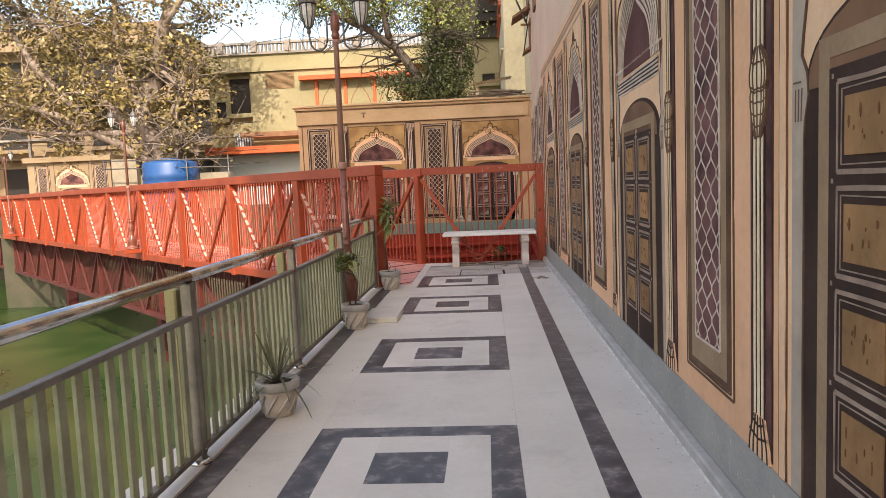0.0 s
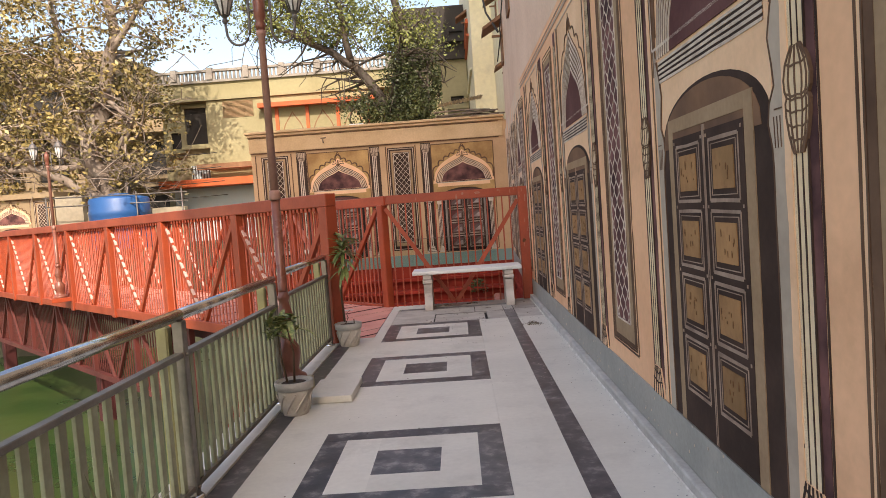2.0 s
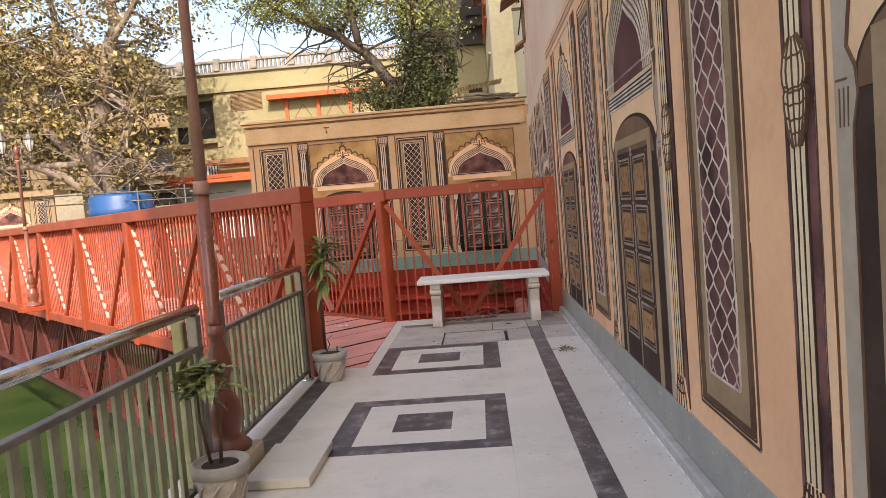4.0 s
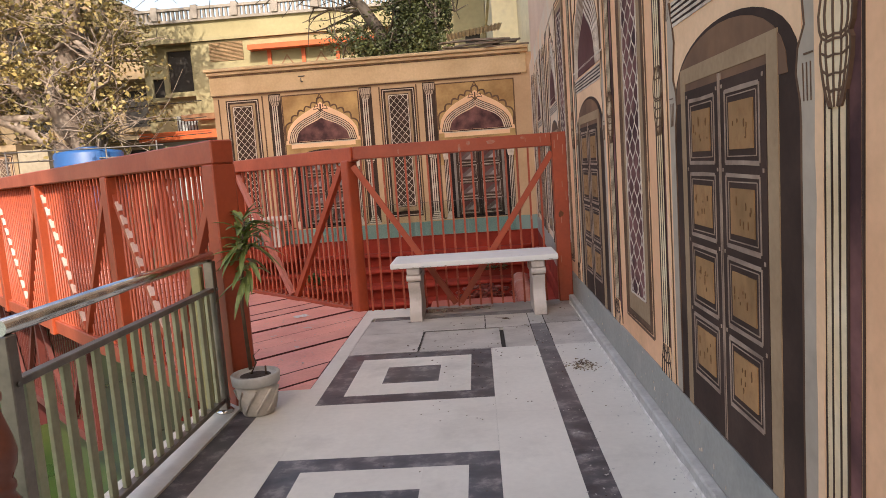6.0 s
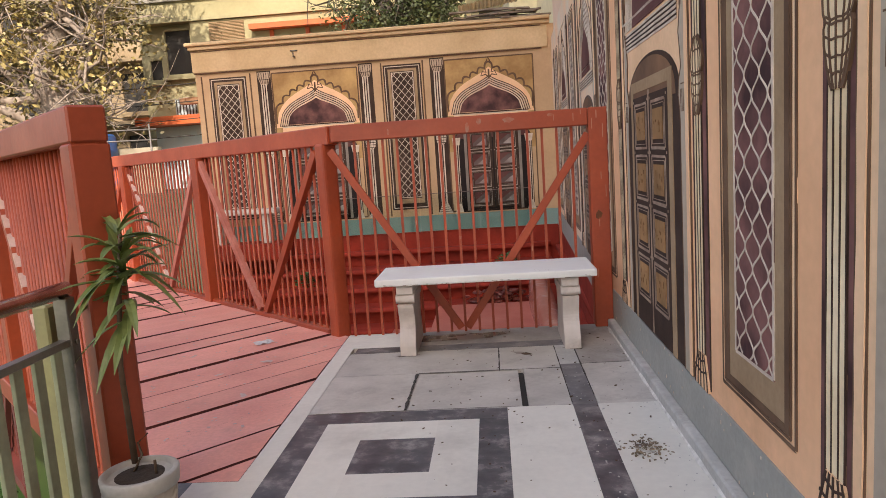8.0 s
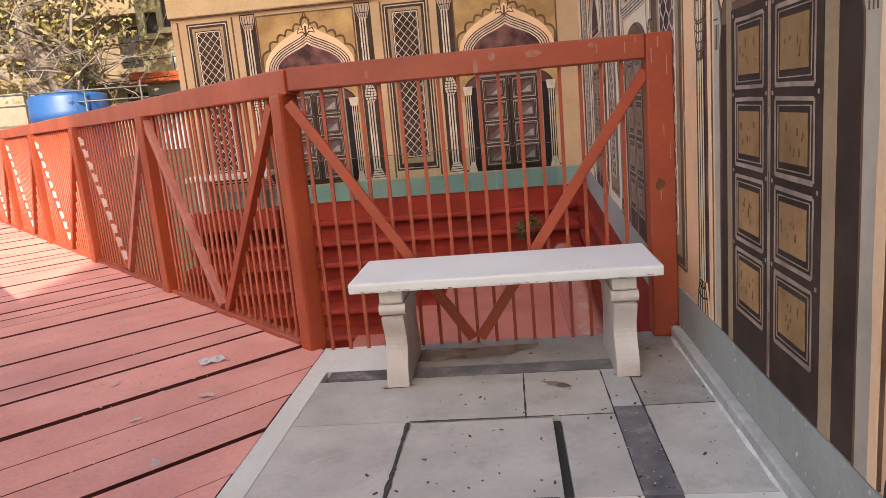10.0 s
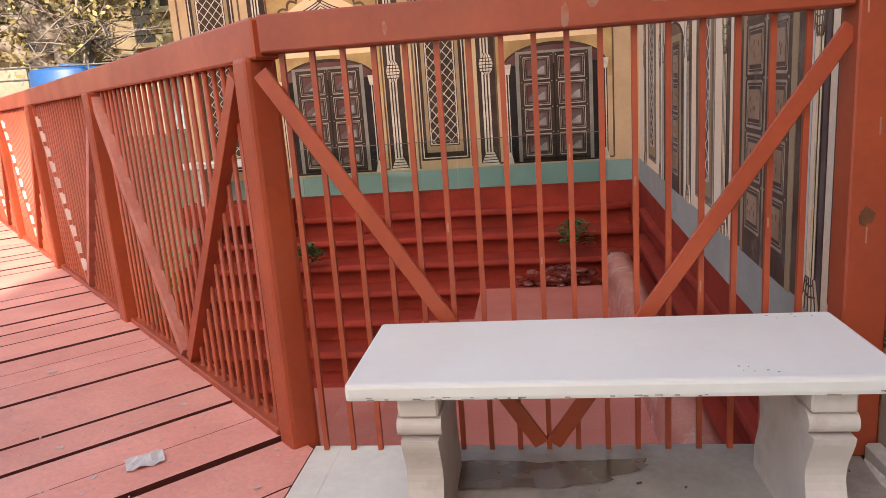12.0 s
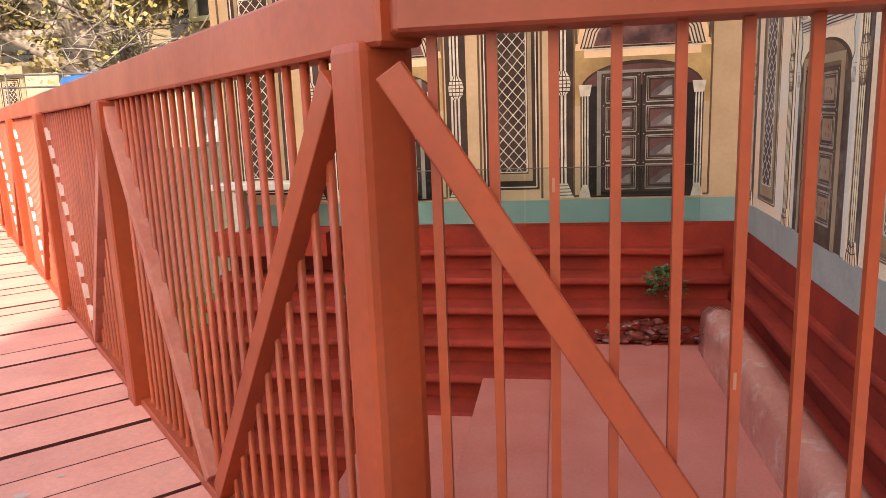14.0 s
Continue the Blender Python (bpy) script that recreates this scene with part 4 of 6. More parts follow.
FADED = {
    UMBER: mat("washed-out umber paint", (0.07, 0.038, 0.028), (0.13, 0.08, 0.056), 0.85, scale=3, bump=0.05, dirt=0.5, dirt_colour=(0.36, 0.31, 0.27), dirt_scale=2.5, gloss=0.15),
    BROWN: mat("washed-out brown paint", (0.13, 0.078, 0.052), (0.22, 0.15, 0.11), 0.85, scale=3, bump=0.05, gloss=0.15),
    SCREEN_GROUND: mat("washed-out plum paint", (0.1, 0.06, 0.055), (0.19, 0.135, 0.12), 0.85, scale=3, bump=0.05, gloss=0.15),
    OCHRE: mat("washed-out panel paint", (0.27, 0.15, 0.09), (0.33, 0.21, 0.14), 0.85, scale=4, bump=0.05, gloss=0.15),
    CREAM: mat("washed-out cream paint", (0.85, 0.58, 0.36), (0.75, 0.6, 0.45), 0.85, scale=1.6, bump=0.06, dirt=0.5, dirt_colour=(0.5, 0.47, 0.44), gloss=0.15),
    PILASTER: mat("washed-out grey paint", (0.66, 0.58, 0.47), (0.54, 0.5, 0.43), 0.85, scale=2, bump=0.05, gloss=0.15),
}


def fade(t, label):
    """The same painting after years of rain."""
    tagged(t, label)
    for ob in t.children_recursive:
        m = ob.data.materials[0]
        if m in FADED:
            ob.data = ob.data.copy()
            ob.data.materials[0] = FADED[m]


DOORS, SCREENS, COLUMNS = (1.7, 4.38, 7.16, 9.8), (0.38, 3.09, 5.85, 8.45, 11.18), (-0.2, 1.05, 2.54, 3.66, 5.17, 6.43, 7.92, 9.0, 10.58)
d = painted_door()
d.matrix_basis = wall_pose(DOORS[0])
for y in DOORS[1:]:
    copy_thing(d, wall_pose(y))
for y in (12.4, 15.2):
    fade(copy_thing(d, far_wall_pose(y)), "rain-washed brown double door in an arched niche painted on the wall")
s = painted_screen()
s.matrix_basis = wall_pose(SCREENS[0])
for y in SCREENS[1:]:
    copy_thing(s, wall_pose(y))
for y in (13.85, 16.6):
    fade(copy_thing(s, far_wall_pose(y)), "rain-washed lattice screen painted flat on the wall")
c = painted_column()
c.matrix_basis = wall_pose(COLUMNS[0])
for y in COLUMNS[1:]:
    copy_thing(c, wall_pose(y))
for y in (11.72, 13.25, 14.45, 15.95, 17.2):
    fade(copy_thing(c, far_wall_pose(y)), "rain-washed fluted column painted flat on the wall")
border = thing("painted_border", "grey border lines painted along the top of the mural", "mural")
for z, w in ((2.775, 0.03), (2.83, 0.012)):
    part("stroke", box(B(), WALL - 0.005, -6, z, WALL, GATE, z + w), STONE_GREY, border)


# ---- mural on the house ahead ----
def front_screen(cx):
    t = thing("painted_screen", "dark framed lattice screen painted flat on the house front", "mural", "painted screens on the house front")
    part("border", rect(B(), -0.31, 0.4, 0.31, 2.76, 1), UMBER, t)
    part("inner_border", rect(B(), -0.235, 0.5, 0.235, 2.69, 2), OLIVE, t)
    part("ground", rect(B(), -0.19, 0.58, 0.19, 2.65, 3), UMBER, t)
    bm = B()
    loop(bm, -0.28, 0.43, 0.28, 2.73, 0.012, 3)
    loop(bm, -0.175, 0.6, 0.175, 2.63, 0.012, 4)
    part("edge_line", bm, WHITE_LINE, t)
    part("mesh", lattice(B(), -0.17, 0.61, 0.17, 2.62, 0.057, 0.13, 4, 0.008, False), WHITE_LINE, t, "white diagonal mesh")
    t.matrix_basis = Matrix.Translation((cx, FACADE, 0))
    return t


def front_column():
    t = thing("painted_column", "slim white fluted column on dark ground painted on the house front", "mural", "painted columns on the house front")
    part("shade", rect(B(), -0.115, 0.3, 0.115, 2.82, 1), UMBER, t)
    bm = B()
    for x, w in ((-0.05, 0.022), (-0.012, 0.022), (0.028, 0.022)):
        line(bm, [(x, 0.42), (x, 2.62)], w, 2)
    part("flute", bm, WHITE_LINE, t)
    bm = B()
    fill(bm, [(-0.06, 2.6), (0.06, 2.6), (0.1, 2.72), (0.1, 2.8), (-0.1, 2.8), (-0.1, 2.72)], 2)
    part("capital", bm, STONE_GREY, t)
    bm = B()
    for f in (-0.8, -0.4, 0, 0.4, 0.8):
        line(bm, [(0.06 * f, 2.61), (0.1 * f, 2.72), (0.1 * f, 2.79)], 0.01, 3)
    line(bm, [(-0.08, 2.68), (0.08, 2.68)], 0.01, 3)
    part("capital_line", bm, UMBER, t)
    bulb = [(0.03, 1.42), (0.075, 1.47), (0.085, 1.55), (0.07, 1.62), (0.03, 1.68)]
    part("bulb", fill(B(), bulb + [(-x, z) for x, z in bulb[::-1]], 3), WHITE_LINE, t)
    bm = B()
    for z in (1.46, 1.5, 1.54, 1.58, 1.62):
        line(bm, [(-0.08, z), (0.08, z)], 0.01, 4)
    for f in (-0.5, 0, 0.5):
        line(bm, [(x * f, z) for x, z in bulb], 0.008, 4)
    part("bulb_line", bm, UMBER, t)
    part("base", fill(B(), [(-0.12, 0.3), (0.12, 0.3), (0.05, 0.46), (-0.05, 0.46)], 3), WHITE_LINE, t)
    bm = B()
    for k in range(4):
        line(bm, [(-0.11 + 0.018 * k, 0.33 + 0.035 * k), (0.11 - 0.018 * k, 0.33 + 0.035 * k)], 0.01, 4)
    part("base_line", bm, UMBER, t)
    return t


def front_arch(spandrel=SPANDREL):
    t = thing("painted_door", "dark panelled double door under a cusped arch painted on the house front", "mural", "painted doors on the house front")
    part("spandrel", rect(B(), -0.72, 1.3, 0.72, 2.78, 1), spandrel, t)
    arch = [(-0.64, 0.3), (0.64, 0.3)] + [(0.64 * math.cos(a), 1.46 + 0.3 * math.sin(a)) for a in [math.pi * i / 20 for i in range(21)]]
    part("niche", fill(B(), arch, 2), UMBER, t, "dark arched niche")
    part("niche_shade", rect(B(), -0.56, 0.3, 0.56, 1.5, 3), BLACK_PAINT, t, "black painted depth of the niche")
    part("tympanum", fill(B(), [(0.6 * math.cos(a), 1.5 + 0.22 * math.sin(a)) for a in [math.pi * i / 16 for i in range(17)]], 3), MAUVE, t)
    bm = B()
    rect(bm, -0.465, 0.32, -0.42, 1.66, 4)
    rect(bm, 0.42, 0.32, 0.465, 1.66, 4)
    rect(bm, -0.419, 1.62, 0.419, 1.66, 4)
    part("frame", bm, FRAME_GREY, t, "grey painted door frame")
    panel_leaf(t, -0.415, -0.008, 0.36, 4, 0.31, SHEEN, 5, 0.03, 0.04, PANEL_LINE)
    panel_leaf(t, 0.008, 0.415, 0.36, 4, 0.31, SHEEN, 5, 0.03, 0.04, PANEL_LINE)
    for sgn in (-1, 1):
        bm = B()
        for x in (0.56, 0.59, 0.62):
            line(bm, [(sgn * x, 0.42), (sgn * x, 1.4)], 0.012, 4)
        fill(bm, [(sgn * 0.54, 1.4), (sgn * 0.64, 1.4), (sgn * 0.66, 1.52), (sgn * 0.52, 1.52)][::sgn], 4)
        fill(bm, [(sgn * 0.53, 0.3), (sgn * 0.66, 0.3), (sgn * 0.62, 0.44), (sgn * 0.56, 0.44)][::sgn], 4)
        part("pilaster", bm, WHITE_LINE, t)
    part("arch_band", fill(B(), ogee(0.7, 1.88, 2.62), 2), CREAM, t, "cream arch band")
    part("lintel", rect(B(), -0.6, 1.8, 0.6, 1.9, 2), CREAM, t)
    part("lunette", fill(B(), ogee(0.5, 1.92, 2.33), 4), SCREEN_GROUND, t, "dark maroon lunette")
    dk, wh = B(), B()
    for k in range(4):
        line(wh, ogee(0.515 + 0.035 * k, 1.9, 2.35 + 0.037 * k), 0.012, 4)
        line(dk, ogee(0.532 + 0.035 * k, 1.9, 2.368 + 0.037 * k), 0.013, 3)
    line(wh, [(-0.6, 1.885), (0.6, 1.885)], 0.016, 4)
    line(dk, [(-0.62, 1.905), (0.62, 1.905)], 0.018, 4)
    part("arch_lines", wh, WHITE_LINE, t)
    part("arch_shadow", dk, UMBER, t)
    bm = B()
    line(bm, cusped(0.68, 1.95, 2.64, 11, depth=0.06), 0.028, 4)
    line(bm, [(-0.06, 2.66), (-0.03, 2.7), (0, 2.77), (0.03, 2.7), (0.06, 2.66)], 0.02, 5)
    part("cusps", bm, BROWN, t)
    bm = B()
    for sgn in (-1, 1):
        line(bm, [(0, 2.45), (sgn * 0.05, 2.5), (sgn * 0.13, 2.48), (sgn * 0.1, 2.55), (sgn * 0.04, 2.53), (sgn * 0.06, 2.6)], 0.02, 5)
    line(bm, [(0, 2.44), (0, 2.58)], 0.03, 5)
    part("lotus", bm, BROWN, t)
    bm = B()
    loop(bm, -0.71, 0.32, 0.71, 2.77, 0.02, 3)
    part("border", bm, BROWN, t)
    return t


for x in (-3.76, -0.86):
    front_screen(x)
c = front_column()
c.matrix_basis = Matrix.Translation((-3.15, FACADE, 0))
for x in (-1.46, -0.29):
    copy_thing(c, Matrix.Translation((x, FACADE, 0)))
front_door = front_arch()
front_door.matrix_basis = Matrix.Translation((-2.31, FACADE, 0))
copy_thing(front_door, Matrix.Translation((0.54, FACADE, 0)))
border = thing("painted_border", "brown border lines painted on the house front", "mural")
part("stroke", box(B(), -4.3, FACADE - 0.036, 2.84, 1.4, FACADE, 2.858), BROWN, border)
part("stroke", box(B(), -4.33, FACADE - 0.04, 3.19, 1.4, FACADE - 0.031, 3.205), BROWN, border)
for x in (-4.2, -3.38, -1.2, -0.52):
    part("stroke", box(B(), x - 0.012, FACADE - 0.004, 0.3, x + 0.012, FACADE, 2.8), BROWN, border)

# ---- lamp posts ----
def lamp_post():
    t = thing("street_lamp", "brown-red cast lamp post with two lanterns on curled arms", "lamp", "lamp posts")
    prof = [(0.12, 0.0), (0.122, 0.02), (0.112, 0.035), (0.085, 0.05), (0.068, 0.075), (0.078, 0.12), (0.089, 0.19), (0.08, 0.24), (0.05, 0.29), (0.042, 0.31), (0.049, 0.322), (0.049, 0.335), (0.042, 0.35), (0.058, 0.39), (0.063, 0.43), (0.056, 0.47), (0.037, 0.54), (0.034, 0.57), (0.043, 0.58), (0.043, 0.6), (0.035, 0.61), (0.035, 0.63)]
    part("base", lathe(B(), prof, 24), LAMP_PAINT, t)
    part("lower_shaft", lathe(B(), [(0.035, 0.631), (0.035, 0.65), (0.032, 0.66), (0.031, 1.28)], 20), LAMP_PAINT, t)
    part("collar", lathe(B(), [(0.037, 1.281), (0.04, 1.3), (0.04, 1.335), (0.03, 1.35)], 20), LAMP_PINK, t)
    part("upper_shaft", lathe(B(), [(0.029, 1.351), (0.024, 2.42), (0.034, 2.43), (0.034, 2.46)], 16), LAMP_PINK, t)
    part("hub", lathe(B(), [(0.028, 2.461), (0.04, 2.5), (0.028, 2.53), (0.042, 2.55), (0.042, 2.67), (0.02, 2.69), (0.012, 2.72)], 8), LAMP_PAINT, t)
    for sg in (-1, 1):
        pts = [(sg * 0.075, 0, 2.7)] + [(sg * (0.155 - 0.08 * math.cos(a)), 0, 2.47 - 0.1 * math.sin(a)) for a in [math.pi * i / 10 for i in range(11)]] + [(sg * 0.24, 0, 2.53)]
        arm = part("arm", tube(B(), pts, 0.009, 8), LAMP_GREY, t)
        part("clip", tube(B(), [(sg * 0.03, 0, 2.6), (sg * 0.075, 0, 2.6)], 0.008, 6), LAMP_GREY, arm)
        x = sg * 0.24
        lan = part("lantern", lathe(B(), [(0.012, 2.52), (0.022, 2.54), (0.014, 2.56), (0.03, 2.58)], 8, (x, 0, 0), False), LAMP_GREY, t, "dark grey lantern cage")
        part("glass", lathe(B(), [(0.03, 2.585), (0.06, 2.68), (0.068, 2.78)], 8, (x, 0, 0), False), LAMP_GLASS, lan, "milky white glass")
        bm = B()
        for k in range(8):
            a = 2 * math.pi * k / 8
            tube(bm, [(x + r * math.cos(a), r * math.sin(a), z) for r, z in ((0.032, 2.58), (0.064, 2.68), (0.072, 2.785))], 0.005, 4)
        part("rib", bm, LAMP_GREY, lan)
        part("cap", lathe(B(), [(0.085, 2.786), (0.085, 2.8), (0.06, 2.84), (0.05, 2.86), (0.02, 2.885), (0.012, 2.92), (0.004, 2.95)], 8, (x, 0, 0), False), LAMP_GREY, lan)
    return t


lamp = lamp_post()
lamp.matrix_basis = pose(-0.935, 6.66, 0.125, 0, 0, 4)
for s in (8.6, 21.5):
    p = NEAR0 + DIR * s - SIDE * 0.2
    copy_thing(lamp, Matrix.Translation((p.x, p.y, 0.14)))
    bm = box(B(), -0.16, -0.2, 0.06, 0.16, 0.14, 0.139)
    bmesh.ops.transform(bm, matrix=Matrix.Translation((p.x, p.y, 0)) @ across, verts=bm.verts[:])
    solid("lamp_bracket", bm, RED_PAINT, "red steel bracket that carries a bridge lamp", "bracket", "lamp brackets", bevel=0.006)
solid("lamp_plinth", box(B(), -1.05, 6.53, 0.013, -0.79, 6.79, 0.124), mat("cream plinth paint", (0.55, 0.5, 0.33), (0.46, 0.41, 0.28), 0.7, bump=0.2, dirt=0.3), "cream painted plinth under the lamp post", "plinth", bevel=0.01)
bm = box(B(), -0.775, 6.4, 0.003, -0.46, 6.92, 0.05)
solid("loose_slab", bm, MARBLE, "loose white marble slab lying on the floor", "slab", bevel=0.004)


# ---- pots and plants ----
def pot(x, y, z, r=0.13, h=0.24, label="whitewashed clay flower pot with a grey rim"):
    t = thing("flower_pot", label, "pot", "flower pots", Matrix.Translation((x, y, z)))
    part("body", lathe(B(), [(r * 0.66, 0.0), (r * 0.7, 0.012), (r * 0.93, h * 0.74)], 28), POT_WHITE, t)
    part("rim", lathe(B(), [(r * 0.93, h * 0.741), (r * 1.02, h * 0.76), (r * 1.06, h * 0.98), (r * 1.02, h), (r * 0.9, h), (r * 0.88, h * 0.93)], 28), KERB_STONE, t, "grey painted rim")
    part("soil", lathe(B(), [(r * 0.87, h * 0.9), (r * 0.6, h * 0.94), (0.01, h * 0.95)], 20), SOIL, t)
    bm = B()
    for k in range(9):
        a = 0.7 * k
        pts = [((r * (0.72 + 0.2 * f) + 0.002) * math.cos(a + 0.8 * f), (r * (0.72 + 0.2 * f) + 0.002) * math.sin(a + 0.8 * f), h * (0.1 + 0.55 * f)) for f in [i / 6 for i in range(7)]]
        tube(bm, pts, 0.007, 6)
    part("ridge", bm, POT_WHITE, t)
    return t


def blade(bm, base, heading, length, rise, width, droop, n=6):
    """A long leaf that rises and bends over, with a crease along its middle."""
    d = Vector((math.cos(heading), math.sin(heading), 0))
    s = Vector((-d.y, d.x, 0))
    rows = []
    for i in range(n + 1):
        f = i / n
        p = Vector(base) + d * length * f * math.cos(rise) + Vector((0, 0, length * (f * math.sin(rise) - droop * f * f)))
        w = width * (0.35 + 1.3 * f) * (1 - f) ** 0.7 if f < 1 else 0.0006
        rows.append((bm.verts.new(p - s * w), bm.verts.new(p - Vector((0, 0, w * 0.4))), bm.verts.new(p + s * w)))
    for a, b in zip(rows, rows[1:]):
        bm.faces.new((a[0], a[1], b[1], b[0]))
        bm.faces.new((a[1], a[2], b[2], b[1]))


PALE_LEAF = mat("grey-green agave leaf", (0.13, 0.15, 0.075), (0.2, 0.2, 0.12), 0.5, scale=9, bump=0.1, island=0.25)
pot(-0.8, 3.9, 0.0, 0.115, 0.2)
agave = thing("potted_plant", "spiky grey-green aloe with dry drooping leaves", "plant", at=Matrix.Translation((-0.8, 3.9, 0.175)))
for k in range(34):
    bm = B()
    a = k * 2.4
    if k < 25:
        blade(bm, (0, 0, 0), a, random.uniform(0.26, 0.42), radians(random.uniform(28, 80)), 0.011, random.uniform(0.0, 0.3))
    else:
        blade(bm, (0, 0, 0.01), a, random.uniform(0.2, 0.3), radians(random.uniform(10, 40)), 0.012, random.uniform(0.7, 1.3))
    part("leaf", bm, PALE_LEAF, agave)

pot(-0.8, 6.22, 0.0, 0.12, 0.22)
shrub = thing("potted_plant", "thin stem with a tuft of variegated green leaves", "plant", at=Matrix.Translation((-0.82, 6.22, 0.2)))
for dx in (-0.02, 0.025):
    part("stem", tube(B(), [(dx, 0, 0), (dx * 2 - 0.02, 0.02, 0.2), (dx - 0.05, 0.04, 0.42)], [0.008, 0.006, 0.004], 6), TWIG, shrub)
VARIEGATED = mat("variegated leaf", (0.1, 0.17, 0.04), (0.36, 0.36, 0.14), 0.45, scale=45, bump=0.0, island=0.3)
for k in range(52):
    bm = B()
    base = (random.uniform(-0.12, 0.06), random.uniform(-0.05, 0.08), random.uniform(0.3, 0.44))
    blade(bm, base, random.uniform(0, 6.3), random.uniform(0.1, 0.19), radians(random.uniform(0, 60)), 0.03, random.uniform(0.2, 0.8), 4)
    part("leaf", bm, VARIEGATED, shrub)

pot(-0.8, 8.5, 0.0, 0.125, 0.225)
bm = tube(B(), [(-0.83, 8.52, 0.21), (-0.8, 8.53, 0.27), (-0.815, 8.54, 0.31), (-0.78, 8.55, 0.34)], [0.006, 0.005, 0.004, 0.003], 6)
tube(bm, [(-0.74, 8.5, 0.21), (-0.74, 8.5, 0.26)], 0.005, 6)
solid("dry_twig", bm, TWIG, "dry brown twigs standing in a flower pot", "twig")
palm = thing("potted_plant", "tall thin stem with drooping palm leaves beside the red post", "plant", at=Matrix.Translation((-0.84, 8.55, 0.23)))
part("stem", tube(B(), [(0, 0, 0), (-0.02, 0.02, 0.35), (0.01, 0.02, 0.62), (0.04, 0.02, 0.82)], [0.012, 0.01, 0.009, 0.006], 8), TWIG, palm)
for k in range(66):
    bm = B()
    z = random.uniform(0.62, 0.84)
    low = k % 3 == 0
    blade(bm, (0.035, 0.02, z - (0.12 if low else 0)), random.uniform(0, 6.3), random.uniform(0.15, 0.25), radians(random.uniform(-20, 20) if low else random.uniform(10, 70)), 0.025, random.uniform(0.25, 0.8), 5)
    part("leaf", bm, LEAF, palm)

for x, y, z, r in ((0.68, 16.9, -0.47, 0.2), (-2.5, 16.9, -0.58, 0.15)):
    bush = thing("plant", "small dark green plant growing out of the red steps", "plant", "plants on the steps", Matrix.Translation((x, y, z)))
    part("stem", tube(B(), [(0, 0.1, -0.1), (0, 0, 0), (0.01, 0, 0.12)], 0.008, 6), TWIG, bush)
    bm = B()
    for k in range(190):
        a, b = random.uniform(0, 6.3), random.uniform(-0.6, 1.5)
        p = Vector((math.cos(a) * math.cos(b), math.sin(a) * math.cos(b), math.sin(b))) * r * random.uniform(0.5, 1)
        blade(bm, p, a + random.uniform(-0.9, 0.9), random.uniform(0.045, 0.075), radians(random.uniform(-20, 60)), 0.03, 0.25, 3)
    part("leaves", bm, DEEP_LEAF, bush, kind="stuff")

# ---- litter, wet patch, small things ----
random.seed(5)
bm = B()
for k in range(150):
    x, y = 1.05 + random.gauss(0, 0.04), 9.03 + random.gauss(0, 0.055)
    s = random.uniform(0.002, 0.008)
    box(bm, -s, -s * 0.5, 0, s, s * 0.5, s * 0.5, pose(x, y, 0.001 + max(0, 0.014 - 0.25 * abs(x - 1.05)), random.uniform(-20, 20), random.uniform(-20, 20), random.uniform(0, 180)))
solid("litter", bm, mat("dry leaf litter", (0.26, 0.2, 0.125), (0.13, 0.09, 0.06), 0.9, scale=30, bump=0.0, island=0.4), "small heap of dry leaf litter on the floor", "litter")
bm = B()
for k in range(130):
    x, y = random.uniform(0.1, 1.2), random.uniform(8.2, 11.0)
    s = random.uniform(0.0015, 0.005)
    box(bm, -s, -s * 0.6, 0.001, s, s * 0.6, 0.001 + s * 0.4, pose(x, y, 0, 0, 0, random.uniform(0, 180)))
for k in range(60):
    x, y = random.uniform(-0.9, 1.2), random.uniform(2.5, 8.2)
    s = random.uniform(0.0015, 0.004)
    box(bm, -s, -s * 0.6, 0.001, s, s * 0.6, 0.001 + s * 0.4, pose(x, y, 0, 0, 0, random.uniform(0, 180)))
for k in range(55):
    x, y = random.uniform(-0.1, 1.22), random.uniform(9.3, 11.05)
    s = random.uniform(0.003, 0.009)
    box(bm, -s, -s * 0.45, 0.001, s, s * 0.45, 0.001 + s * 0.35, pose(x, y, 0, 0, 0, random.uniform(0, 180)))
solid("crumbs", bm, TWIG, "scattered crumbs of dry leaf and grit", "litter", kind="stuff")


def blot(name, x, y, z, rx, ry, material, label, turn=0.0, thick=0.002, seed=1):
    pts = []
    for k in range(40):
        a = 2 * math.pi * k / 40
        r = 1 + 0.55 * noise.noise(Vector((math.cos(a) * 1.7, math.sin(a) * 1.7, seed * 3.7)))
        u, v = rx * r * math.cos(a), ry * r * math.sin(a)
        pts.append((x + u * math.cos(turn) - v * math.sin(turn), y + u * math.sin(turn) + v * math.cos(turn)))
    bm = B()
    bm.faces.new([bm.verts.new((px, py, z + thick)) for px, py in pts])
    return solid(name, bm, material, label, "stain")


SEAM = mat("black dirt in the joints", (0.035, 0.03, 0.025), (0.07, 0.06, 0.05), 0.9, scale=20, bump=0.2)
WET = mat("damp stone", (0.105, 0.074, 0.056), (0.18, 0.14, 0.115), 0.26, scale=6, bump=0.05)
blot("damp_stain", 0.16, 10.95, 0.0, 0.26, 0.1, WET, "damp brown stain on the marble under the bench", 0.05, 0.003, 2)
blot("damp_stain", 0.43, 10.98, 0.0, 0.13, 0.04, WET, "damp brown streak on the marble under the bench", 0.25, 0.0036, 4)
for x, turn in ((-0.1, 0.2), (0.935, -0.3)):
    blot("foot_grime", x, 10.545, 0.0, 0.066, 0.022, WET, "brown grime round the foot of the bench leg", turn, 0.0022, int(9 + x * 5))
